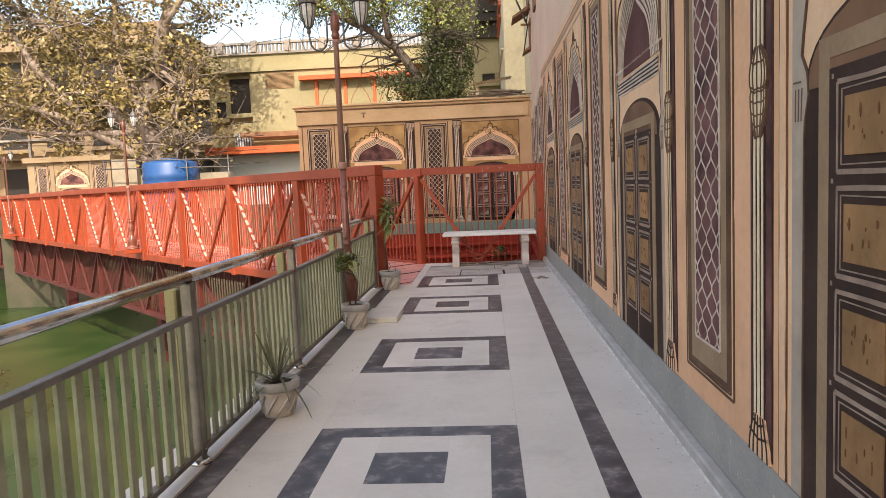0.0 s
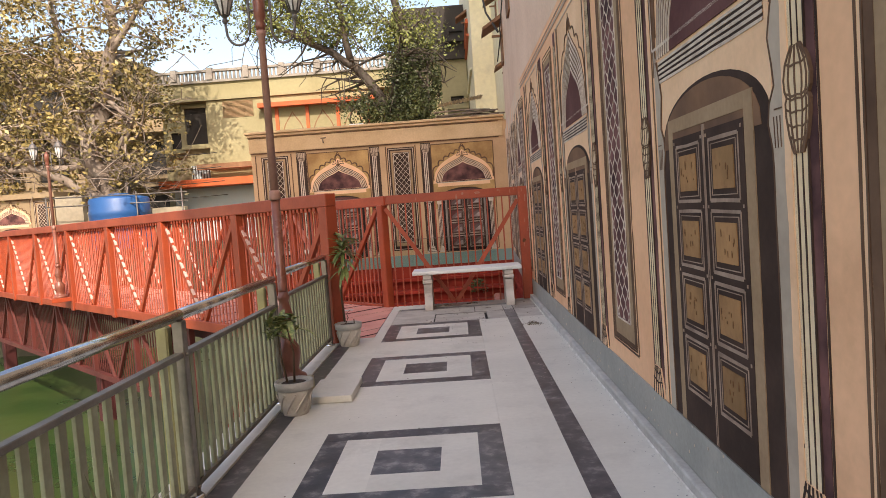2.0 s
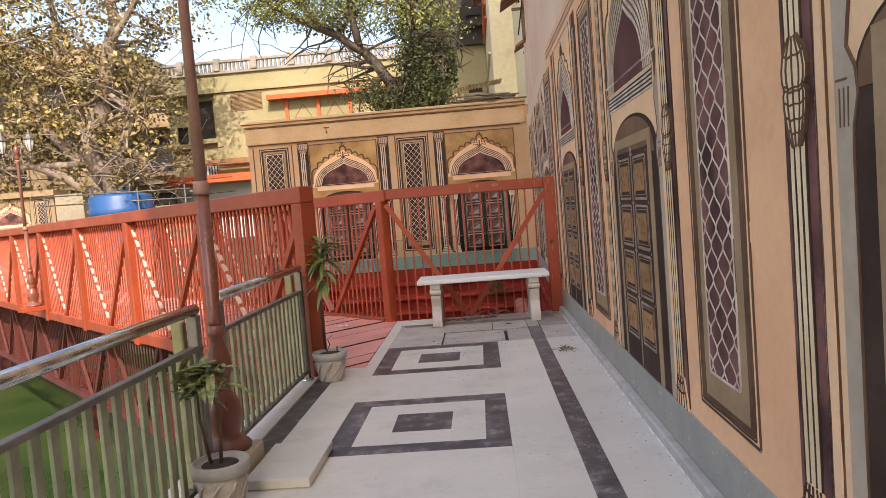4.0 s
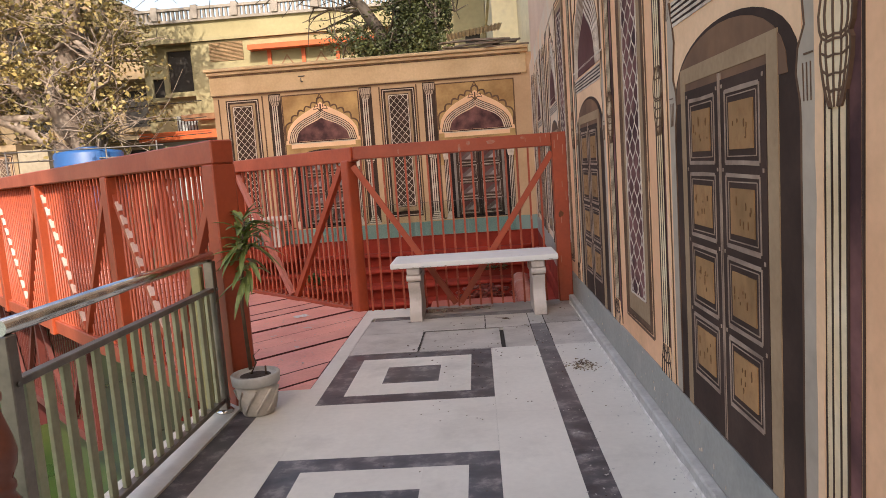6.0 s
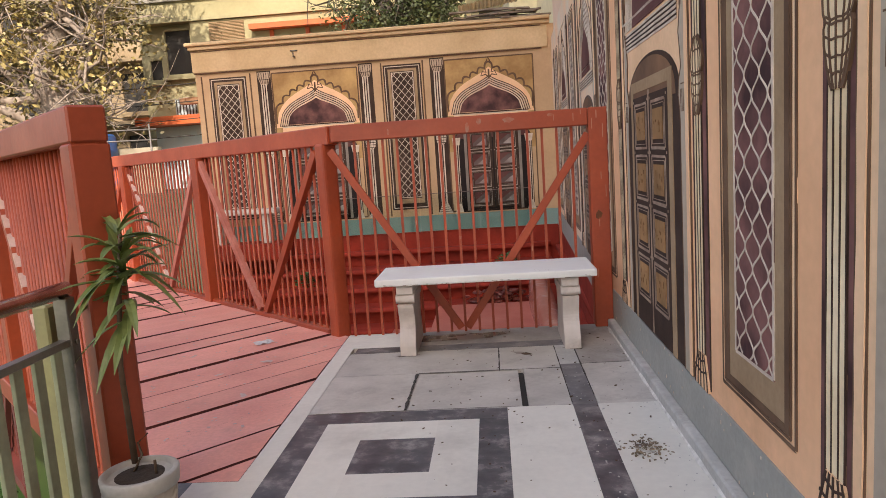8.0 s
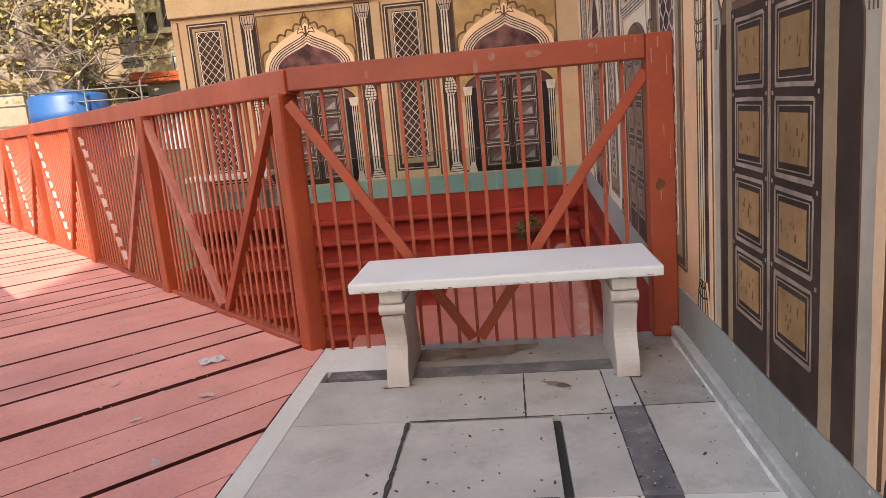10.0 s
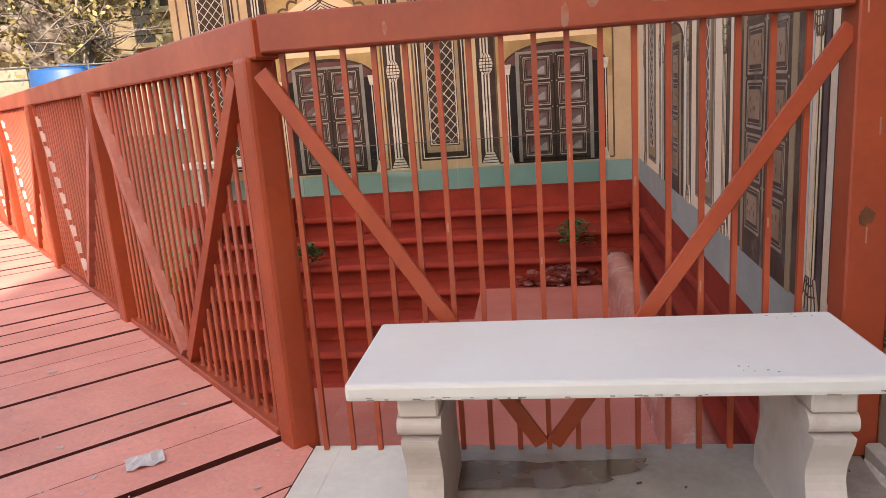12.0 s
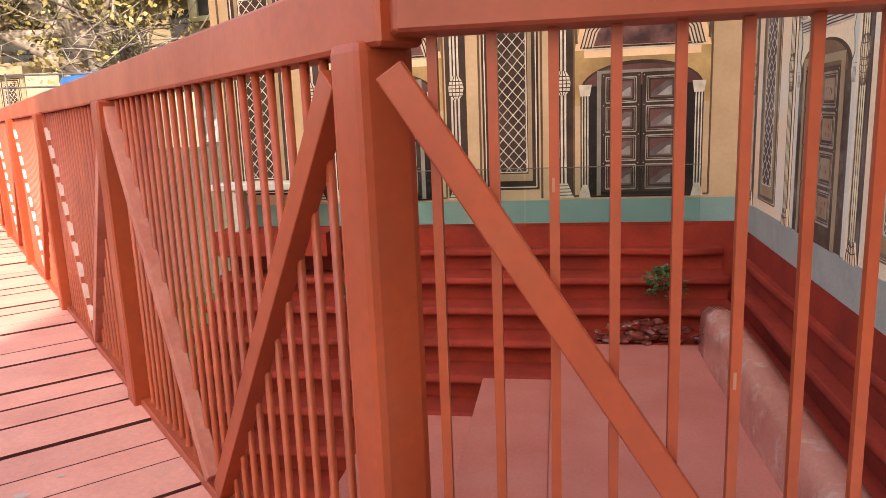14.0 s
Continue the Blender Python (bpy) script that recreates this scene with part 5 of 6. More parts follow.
blot("damp_stain", 0.62, 10.48, 0.0, 0.07, 0.025, WET, "small damp stain on the marble before the bench", -0.5, 0.003, 7)
for n, (xa, ya, xb, yb, w) in enumerate(((-0.01, 9.58, -0.006, 10.16, 0.012), (0.0, 10.168, 0.58, 10.172, 0.009), (0.47, 10.18, 0.47, 10.63, 0.007), (0.6, 10.17, 0.82, 10.172, 0.006), (-0.46, 9.574, 0.56, 9.578, 0.005), (0.94, 10.23, 1.22, 10.236, 0.006), (0.94, 9.7, 0.94, 10.6, 0.007), (0.82, 9.6, 0.82, 10.62, 0.005))):
    bm = B()
    rows = []
    for i in range(25):
        f = i / 24
        wide = w * (0.35 + 0.9 * abs(noise.noise(Vector((f * 7, n * 3.3, 0.5)))))
        c = Vector((xa + (xb - xa) * f, ya + (yb - ya) * f, 0.0012))
        side = Vector((yb - ya, xa - xb, 0)).normalized() * wide
        rows.append((bm.verts.new(c - side), bm.verts.new(c + side)))
    for a, b in zip(rows, rows[1:]):
        bm.faces.new((a[0], a[1], b[1], b[0]))
    solid("joint_dirt", bm, SEAM, "black dirt caught in a joint between marble slabs", "dirt", "dirty joints")
LIME = mat("pale lime splash", (0.62, 0.5, 0.46), (0.55, 0.42, 0.38), 0.8, scale=20, bump=0.0)
for k, (x, y, rx) in enumerate(((-1.02, 10.55, 0.045), (-1.25, 10.3, 0.03), (-1.6, 10.75, 0.03), (-0.95, 9.9, 0.035), (-1.3, 11.5, 0.02), (-2.2, 11.9, 0.03))):
    blot("lime_splash", x, y, 0.005, rx, rx * 0.5, LIME, "pale splash on the red deck", 0.7 * k, 0.001, k)
random.seed(23)
bm = B()
for k in range(260):
    u, v = abs(random.gauss(0, 1.6)) + 0.3, random.uniform(0.2, 1.9)
    p = NEAR0 + DIR * u + SIDE * v
    if p.x > -0.66 or p.y < 8.95:
        continue
    q = random.uniform(0.002, 0.009) * (1 if k % 9 else 2)
    box(bm, -q, -q * 0.5, 0.0, q, q * 0.5, 0.0015, pose(p.x, p.y, 0.0048, 0, 0, random.uniform(0, 180)))
solid("deck_crumbs", bm, LIME, "scattered pale specks of grit and lime on the red deck", "litter", kind="stuff")
bm = B()
bmesh.ops.create_grid(bm, x_segments=6, y_segments=4, size=1.0)
for v in bm.verts:
    v.co = Vector((v.co.x * 0.065, v.co.y * 0.05, 0.012 + 0.012 * noise.noise(v.co * 2.1)))
bmesh.ops.transform(bm, matrix=pose(-1.2, 11.02, 0, 0, 0, 35), verts=bm.verts[:])
solid("paper_scrap", bm, mat("white paper", (0.7, 0.66, 0.64), None, 0.8, bump=0.0), "crumpled scrap of white paper on the deck", "paper")
bm = B()
tube(bm, [(-2.6, FACADE - 0.03, 3.0), (-2.6, FACADE - 0.1, 3.0), (-2.6, FACADE - 0.1, 3.06)], 0.012, 6)
tube(bm, [(-2.66, FACADE - 0.04, 3.1), (-2.54, FACADE - 0.04, 3.1)], 0.01, 6)
solid("wall_hook", bm, LAMP_GREY, "small iron hook on the cornice", "hook")
random.seed(17)
bm, pale = B(), B()
for k in range(170):
    y, z = random.uniform(-1, 11), random.uniform(0.07, 0.26)
    s = random.uniform(0.002, 0.006)
    box(bm, WALL - 0.0105, y - s * 0.6, z - s * random.uniform(0.6, 2.2), WALL, y + s * 0.6, z + s)
solid("paint_chip", bm, WHITE_LINE, "small pale chips in the painted wall foot", "chips", kind="stuff")
for k in range(320):
    y = random.uniform(1.0, 10.9)
    x = WALL - 0.05 - abs(random.gauss(0, 0.07))
    s = random.uniform(0.001, 0.004)
    box(pale, -s, -s * 0.7, 0.001, s, s * 0.7, 0.001 + s * 0.6, pose(x, y, 0, 0, 0, random.uniform(0, 180)))
for k in range(150):
    s = random.uniform(0.001, 0.005)
    box(pale, -s, -s * 0.6, 0.001, s, s * 0.6, 0.001 + s * 0.5, pose(random.uniform(0.8, 0.97), random.uniform(6.2, 10.2), 0, 0, 0, random.uniform(0, 180)))
solid("plaster_crumbs", pale, KERB_STONE, "crumbs of pale plaster along the wall foot", "litter", kind="stuff")
# glass screen and low white seat before the house front
GLASS = bpy.data.materials.new("clear glass")
GLASS.use_nodes = True
g = GLASS.node_tree.nodes["Principled BSDF"]
g.inputs["Transmission Weight"].default_value, g.inputs["Roughness"].default_value, g.inputs["IOR"].default_value = 1.0, 0.03, 1.1
g.inputs["Base Color"].default_value = (0.86, 0.93, 0.92, 1)
rail = thing("glass_screen", "low clear glass screen before the painted house front", "screen")
for x0, x1 in ((-2.75, -1.72), (-1.7, -0.72), (-0.7, 0.26), (0.28, 1.15)):
    ob = part("pane", box(B(), x0, 17.72, 0.0, x1, 17.73, 0.64), GLASS, rail)
    ob.visible_shadow = False
    part("edge", box(B(), x0, 17.716, 0.641, x1, 17.734, 0.65), SHEEN, rail)
seat = thing("stone_seat", "low white stone seat at the foot of the house front", "seat")
part("slab", box(B(), -4.25, 17.35, 0.5, -3.0, 17.7, 0.58), POT_WHITE, seat, bevel=0.01)
for x in (-4.1, -3.3):
    part("leg", box(B(), x, 17.4, 0.02, x + 0.14, 17.66, 0.498), POT_WHITE, seat, bevel=0.01)
solid("seat_ledge", box(B(), -4.3, 17.3, -0.24, -2.9, 17.82, 0.018), RED_PLASTER, "red plaster ledge under the stone seat", "ledge")

# ---- houses beyond the water ----
YELLOW = mat("weathered yellow plaster", (0.35, 0.315, 0.18), (0.3, 0.265, 0.145), 0.85, scale=0.5, fine=8, bump=0.15, dirt=0.35, dirt_colour=(0.26, 0.22, 0.12))
BEIGE = mat("weathered beige plaster", (0.33, 0.25, 0.15), (0.26, 0.19, 0.11), 0.85, scale=0.5, fine=8, bump=0.15, dirt=0.4, dirt_colour=(0.2, 0.15, 0.1))
PALE = mat("pale cream plaster", (0.85, 0.79, 0.55), (0.78, 0.7, 0.47), 0.85, scale=0.5, fine=8, bump=0.1, dirt=0.2)
WHITEWASH = mat("greyed whitewash", (0.34, 0.3, 0.22), (0.27, 0.23, 0.16), 0.85, scale=0.8, fine=8, bump=0.1, dirt=0.4)
ORANGE = mat("orange trim paint", (0.6, 0.12, 0.03), (0.5, 0.1, 0.03), 0.6, scale=2, bump=0.05, dirt=0.2)
# Near-black that paints the shade inside windows and the floor slot.
SHADOW = mat("painted darkness of rooms and gaps", (0.02, 0.018, 0.016), (0.03, 0.025, 0.02), 0.7, bump=0.0)
CONCRETE = mat("stained concrete", (0.34, 0.31, 0.27), (0.22, 0.2, 0.17), 0.7, scale=1.2, bump=0.2, dirt=0.5, dirt_colour=(0.08, 0.07, 0.06))
# Grey deepened to carry the shade on the upper storey; cables share it.
GREY_DARK = mat("dark grey plaster, deepened for shade", (0.03, 0.026, 0.022), (0.05, 0.042, 0.035), 0.85, scale=0.8, bump=0.1)
WEATHERED = mat("weathered grey board", (0.26, 0.21, 0.16), (0.16, 0.12, 0.09), 0.85, scale=6, bump=0.2, vary=0.3)
WOOD = mat("brown awning wood", (0.2, 0.1, 0.05), (0.27, 0.15, 0.08), 0.8, scale=4, bump=0.2)
PALE_BLUE = mat("pale blue shutter paint", (0.45, 0.55, 0.58), (0.52, 0.56, 0.55), 0.7, scale=1.5, bump=0.1)


def opening(house, x0, z0, x1, z1, y, frame_mat, deep=0.5):
    """A window on a house front: a flat panel, coloured as an unlit room, in a projecting frame."""
    w = part("window", box(B(), x0, y - 0.02, z0, x1, y + 0.01, z1), SHADOW, house)
    bm = B()
    for a in ((x0 - 0.1, z0 - 0.1, x1 + 0.1, z0), (x0 - 0.1, z1, x1 + 0.1, z1 + 0.1), (x0 - 0.1, z0, x0, z1), (x1, z0, x1 + 0.1, z1)):
        box(bm, a[0], y - 0.12, a[1], a[2], y + 0.01, a[3])
    part("frame", bm, frame_mat, w)
    part("sill", box(B(), x0 - 0.18, y - 0.25, z0 - 0.2, x1 + 0.18, y + 0.01, z0 - 0.1), frame_mat, w)
    return w


yellow = thing("house", "long yellow plastered house with orange trim and a balustraded roof", "house")
part("wall", box(B(), -12.1, 32, 0.7, 1.5, 42, 7.45), YELLOW, yellow)
part("bay", box(B(), -10.0, 31.6, 3.95, -3.0, 31.99, 6.6), YELLOW, yellow)
part("ledge", box(B(), -12.2, 31.5, 6.62, -2.0, 31.99, 6.78), YELLOW, yellow)
part("ledge", box(B(), -10.5, 31.2, 3.7, -7.6, 31.59, 3.92), WOOD, yellow, "brown carved timber ledge")
opening(yellow, -11.1, 4.85, -10.15, 6.4, 32.0, YELLOW)
opening(yellow, -11.75, 4.7, -11.3, 5.4, 32.0, YELLOW)
w = part("grille", box(B(), -11.0, 31.95, 3.35, -10.2, 31.99, 3.95), PALE_BLUE, yellow, "pale blue window grille")
for k in range(7):
    part("bar", box(B(), -10.96 + 0.12 * k, 31.92, 3.37, -10.93 + 0.12 * k, 31.949, 3.93), GREY_DARK, w)
part("awning", box(B(), -7.7, 31.15, 6.1, -2.6, 31.99, 6.28), ORANGE, yellow, "orange painted ledge")
for x in (-7.0, -5.7, -4.4, -3.1):
    part("pier", box(B(), x - 0.07, 31.5, 4.4, x + 0.07, 31.59, 6.09), ORANGE, yellow)
for x in (-6.35, -5.05, -3.75):
    bm = B()
    line(bm, ogee(0.5, 4.5, 5.9), 0.05, 1)
    bmesh.ops.transform(bm, matrix=Matrix.Translation((x, 31.595, 0)), verts=bm.verts[:])
    part("blind_arch", bm, WOOD, yellow)
bm = B()
for k in range(14):
    box(bm, -9.3, 31.57, 5.85 + 0.05 * k, -8.0, 31.595, 5.875 + 0.05 * k)
part("vent", bm, OLIVE, yellow)
part("canopy", box(B(), -11.8, 30.3, 2.95, -7.6, 31.98, 3.25), ORANGE, yellow, "orange painted canopy")
part("shop_front", box(B(), -11.6, 31.4, 0.7, -7.7, 31.97, 2.94), PALE_BLUE, yellow, "pale blue and white shop front")
part("parapet", box(B(), -12.2, 31.9, 7.452, -1.0, 32.1, 7.56), CONCRETE, yellow)
for k in range(64):
    x = -12.1 + 0.173 * k
    if k % 9 == 4:
        part("pier", box(B(), x - 0.12, 31.85, 7.561, x + 0.12, 32.15, 8.06), CONCRETE, yellow)
    else:
        part("baluster", box(B(), x - 0.045, 31.95, 7.561, x + 0.045, 32.05, 7.9), CONCRETE, yellow)
part("coping", box(B(), -12.2, 31.9, 7.901, -1.0, 32.1, 8.0), CONCRETE, yellow)

dark = thing("house", "dark grey upper storey, deepened for shade, above a yellow wall", "house")
part("wall", box(B(), -0.6, 29.0, 0.7, 1.1, 31.1, 7.0), YELLOW, dark)
part("upper_wall", box(B(), -1.6, 28.8, 7.002, 1.1, 31.1, 9.0), GREY_DARK, dark)
opening(dark, 0.5, 7.8, 1.0, 8.0, 28.8, GREY_DARK)
opening(dark, 0.4, 5.3, 0.9, 5.6, 29.0, YELLOW)

cream = thing("house", "tall pale cream house with brown wooden awnings", "house")
part("wall", box(B(), 1.12, 22.9, 0.7, 10, 36, 12.5), PALE, cream)
part("front_wall", box(B(), 1.75, 17.3, 3.36, 10, 22.898, 12.5), PALE, cream)
for y0, z0, s in ((12.3, 5.15, 0.75), (15.6, 5.0, 0.7), (17.6, 4.6, 0.6), (20.5, 6.9, 0.6), (25.5, 7.9, 0.7)):
    wx = 1.115 if y0 > 23 else 1.745 if y0 > 17.2 else WALL + 0.005 + (y0 - GATE) * BEND / (FACADE - GATE)
    bm = B()
    prism(bm, [(0, 0), (-0.55 * s, -0.35 * s), (-0.55 * s, -0.43 * s), (0, -0.12 * s)], 0, 1.0 * s)
    bmesh.ops.transform(bm, matrix=Matrix.Translation((wx, y0, z0)), verts=bm.verts[:])
    aw = part("awning", bm, WOOD, cream, "brown wooden awning")
    part("bracket", box(B(), wx - 0.3 * s, y0 + 0.1, z0 - 0.62 * s, wx + 0.01, y0 + 0.14, z0 - 0.56 * s), WOOD, aw)
    part("window", box(B(), wx - 0.02, y0 + 0.1, z0 - 1.3 * s, wx + 0.02, y0 + 0.8 * s, z0 - 0.4 * s), WOOD, cream)
part("ledge", box(B(), 1.03, 25.0, 7.3, 1.119, 28.7, 7.45), ORANGE, cream)
part("ledge", box(B(), 1.03, 25.0, 6.9, 1.119, 28.7, 6.97), ORANGE, cream)
part("ledge", box(B(), 1.05, 24.0, 5.6, 1.119, 28.7, 5.66), PALE, cream)

beige = thing("house", "large weathered beige house with galleries painted dark", "house")
part("wall", box(B(), -36, 36, 0.7, -16.0, 46, 10.2), BEIGE, beige)
part("wing", box(B(), -15.99, 36, 0.7, -12.6, 46, 7.6), BEIGE, beige)
for z in (1.4, 4.0, 6.9):
    for k in range(8 if z < 5 else 7):
        x = -32.5 + 2.5 * k
        opening(beige, x, z, x + 1.5, z + 1.6, 36.0, BEIGE)
    part("ledge", box(B(), -34.2, 35.2, z + 2.0, -12.4 if z < 5 else -15.9, 35.99, z + 2.18), BEIGE, beige)
part("roof_canopy", box(B(), -33, 33.5, 4.2, -20.5, 34.9, 4.3), CONCRETE, beige)
for x in (-32, -27, -22):
    part("canopy_post", box(B(), x, 33.6, -3.0, x + 0.12, 33.72, 4.199), CONCRETE, beige)

# Beige instead of peach puts the shade on this front into its colour.
left = thing("house", "low house front, toned darker for shade, with painted arches beyond the water", "house")
part("wall", box(B(), -17.7, 27.0, 0.7, -14.3, 30, 2.75), BEIGE, left)
part("cornice", box(B(), -17.8, 26.85, 2.752, -14.2, 30, 2.95), BEIGE, left)
front_arch(BEIGE).matrix_basis = Matrix.Translation((-15.9, 27.0, -0.05))
for x in (-14.75, -17.1):
    front_screen(x).matrix_basis = Matrix.Translation((x, 27.0, -0.1))
white = thing("boundary_wall", "whitewashed boundary wall beside the tank", "wall")
part("wall", box(B(), -14.25, 27.2, 0.7, -9.6, 27.5, 2.1), WHITEWASH, white)
part("gatepost", box(B(), -14.2, 26.9, 0.7, -13.2, 27.19, 2.75), WHITEWASH, white)
part("ledge", box(B(), -13.15, 26.2, 0.6, -9.6, 27.19, 0.68), CONCRETE, white)
pipe = thing("pipe_rail", "thin dark pipe railing beside the tank", "railing")
for z in (2.35, 2.65):
    part("rail", tube(B(), [(-14.1, 26.0, z), (-9.0, 26.0, z - 0.1)], 0.025, 6), LAMP_GREY, pipe)
for x in (-14, -12.4, -10.8, -9.2):
    part("post", tube(B(), [(x, 26.0, 0.7), (x, 26.0, 2.7)], 0.025, 6), LAMP_GREY, pipe)
tank = thing("water_tank", "large blue plastic water tank", "tank", at=Matrix.Translation((-11.75, 26.7, 0.68)))
prof = [(1.0, 0.0), (1.02, 0.05)]
for k in range(3):
    z = 0.2 + 0.5 * k
    prof += [(1.02, z), (1.035, z + 0.03), (1.035, z + 0.2), (1.02, z + 0.23)]
part("body", lathe(B(), prof + [(1.02, 1.78), (0.97, 1.86), (0.4, 1.95)], 36), BLUE, tank)
part("lid", lathe(B(), [(0.36, 1.951), (0.38, 1.98), (0.3, 2.01), (0.02, 2.02)], 24), BLUE, tank)
sheds = thing("roof_shelter", "small corrugated sheet shelter on the roof", "shelter")
bm = B()
for k in range(32):
    for y, dz in ((19.4, 0.0), (20.6, 0.09)):
        bm.verts.new((0.05 + 0.037 * k, y, 3.9 + 0.005 * k + dz + (0.03 if k % 2 else 0.0)))
bm.verts.ensure_lookup_table()
for k in range(31):
    bm.faces.new([bm.verts[i] for i in (2 * k, 2 * k + 2, 2 * k + 3, 2 * k + 1)])
part("sheet", bm, POT_WHITE, sheds)
for x in (0.2, 1.1):
    part("post", box(B(), x, 19.9, 3.34, x + 0.08, 19.98, 3.86), PALE, sheds)
pile = thing("timber_pile", "loose pile of weathered boards on the roof edge", "timber")
for k in range(22):
    w = random.uniform(0.2, 0.42)
    part("board", box(B(), -w, -0.035, 0, w, 0.035, 0.025, pose(0.75 + random.uniform(-0.55, 0.5), 17.78 + 0.03 * (k % 9), 3.342 + 0.007 * k, random.uniform(-8, 8), random.uniform(-5, 5), random.uniform(-22, 22))), WEATHERED, pile)
solid("roof_box", box(B(), -2.05, 18.2, 3.342, -1.7, 18.5, 3.42), WHITE_STONE, "small white slab lying on the roof", "slab", bevel=0.01)
for k in range(4):
    x0, z0, x1, z1 = -30, 5.2 - 0.5 * k, -9.0, 4.2 - 0.55 * k
    cab = tube(B(), [(x0 + (x1 - x0) * f, 29.5 + 0.3 * k, z0 + (z1 - z0) * f - 0.5 * math.sin(math.pi * f)) for f in [i / 12 for i in range(13)]], 0.015, 4)
    solid("cable", cab, GREY_DARK, "slack black cable strung before the houses", "cable", "cables before the houses")
solid("cable", tube(B(), [(1.2, 20.0, 7.6), (1.25, 17.0, 5.4), (1.3, 14.6, 4.4)], 0.022, 5), GREY_DARK, "dark cable slanting down along the house wall", "cable")
solid("cable", tube(B(), [(1.26, 12.6, 4.5), (1.2, 12.9, 4.0), (1.25, 13.4, 4.05), (1.2, 13.8, 3.7)], 0.01, 4), GREY_DARK, "loose end of wire hanging from the wall", "cable")


# ---- trees ----
def limb_tree(name, label, guides, bark, leaf_mat, twigs, twig_len, leaves, leaf_size, spread, seed, droop=0.0, keep=None):
    """Limbs along guide lines, branches and twigs off them at random, and leaves in loose clumps about the twig ends."""
    rng = random.Random(seed)
    t = thing(name, label, "tree")
    trunk = B()
    ends = []
    for pts, r0, r1 in guides:
        pts = [Vector(p) for p in pts]
        smooth = []
        for i in range(len(pts) - 1):
            for k in range(4):
                f = k / 4
                p = pts[i].lerp(pts[i + 1], f)
                smooth.append(p + Vector([0.25 * r0 * noise.noise(p * 1.3 + Vector((j * 9, seed, 0))) * 2 for j in range(3)]))
        smooth.append(pts[-1])
        n = len(smooth)
        tube(trunk, smooth, [r0 + (r1 - r0) * i / (n - 1) for i in range(n)], 9)
        for k in range(twigs):
            f = rng.uniform(0.3, 1)
            p = smooth[int(f * (n - 1))]
            rad = max(0.012, (r0 + (r1 - r0) * f) * 0.45)
            d = Vector((rng.gauss(0, 1), rng.gauss(0, 0.7), rng.gauss(0.35 - droop, 0.7))).normalized()
            q = [p]
            long = twig_len * rng.uniform(0.5, 1.2)
            for i in range(4):
                d = (d + 0.35 * Vector((rng.gauss(0, 1), rng.gauss(0, 1), rng.gauss(-0.3 * droop, 1)))).normalized()
                q.append(q[-1] + d * long / 4)
            tube(trunk, q, [rad, rad * 0.7, rad * 0.5, rad * 0.35, 0.008], 5, False)
            ends += q[2:]
            for m in range(3):
                e = [q[1 + m]]
                dd = Vector((rng.gauss(0, 1), rng.gauss(0, 1), rng.gauss(0.1 - droop, 0.8))).normalized()
                for i in range(3):
                    dd = (dd + 0.3 * Vector((rng.gauss(0, 1), rng.gauss(0, 1), rng.gauss(-droop, 1)))).normalized()
                    e.append(e[-1] + dd * long * 0.2)
                tube(trunk, e, [rad * 0.35, rad * 0.25, 0.01, 0.006], 4, False)
                ends += e[1:]
    part("trunk", trunk, bark, t)
    verts, faces = [], []
    for k in range(leaves):
        c = rng.choice(ends)
        p = c + Vector((rng.gauss(0, spread), rng.gauss(0, spread), rng.gauss(-0.15 * spread - droop * spread, spread * 0.8)))
        if keep and not keep(p):
            continue
        u = Vector((rng.gauss(0, 1), rng.gauss(0, 1), rng.gauss(-droop, 0.8))).normalized()
        v = u.cross(Vector((rng.gauss(0, 1), rng.gauss(0, 1), rng.gauss(0, 1)))).normalized()
        s = leaf_size * rng.uniform(0.6, 1.3)
        i = len(verts)
        verts += [tuple(p - u * s * 0.5), tuple(p + v * s * 0.32), tuple(p + u * s * 0.6), tuple(p - v * s * 0.32)]
        faces.append((i, i + 1, i + 2, i + 3))
    me = bpy.data.meshes.new("crown")
    me.from_pydata(verts, [], faces)
    me.materials.append(leaf_mat)
    crown = new("crown", me)
    crown.parent = t
    return t


BARK_PALE = mat("pale grey bark", (0.34, 0.28, 0.23), (0.17, 0.13, 0.1), 0.85, scale=2.5, fine=20, bump=0.4)
BARK_DARK = mat("dark bark", (0.055, 0.042, 0.032), (0.085, 0.066, 0.05), 0.7, scale=3, fine=18, bump=0.5)
GOLD_LEAF = mat("yellowing peepal leaf", (0.31, 0.235, 0.08), (0.15, 0.13, 0.048), 0.5, scale=0.6, fine=4, bump=0.0, island=0.5)
GREEN_LEAF = mat("olive green leaf", (0.12, 0.15, 0.035), (0.2, 0.22, 0.06), 0.6, scale=1.2, fine=6, bump=0.0, island=0.4)
DARK_LEAF = mat("dark green leaf", (0.03, 0.042, 0.013), (0.07, 0.085, 0.024), 0.6, scale=1.2, fine=6, bump=0.0, island=0.4)
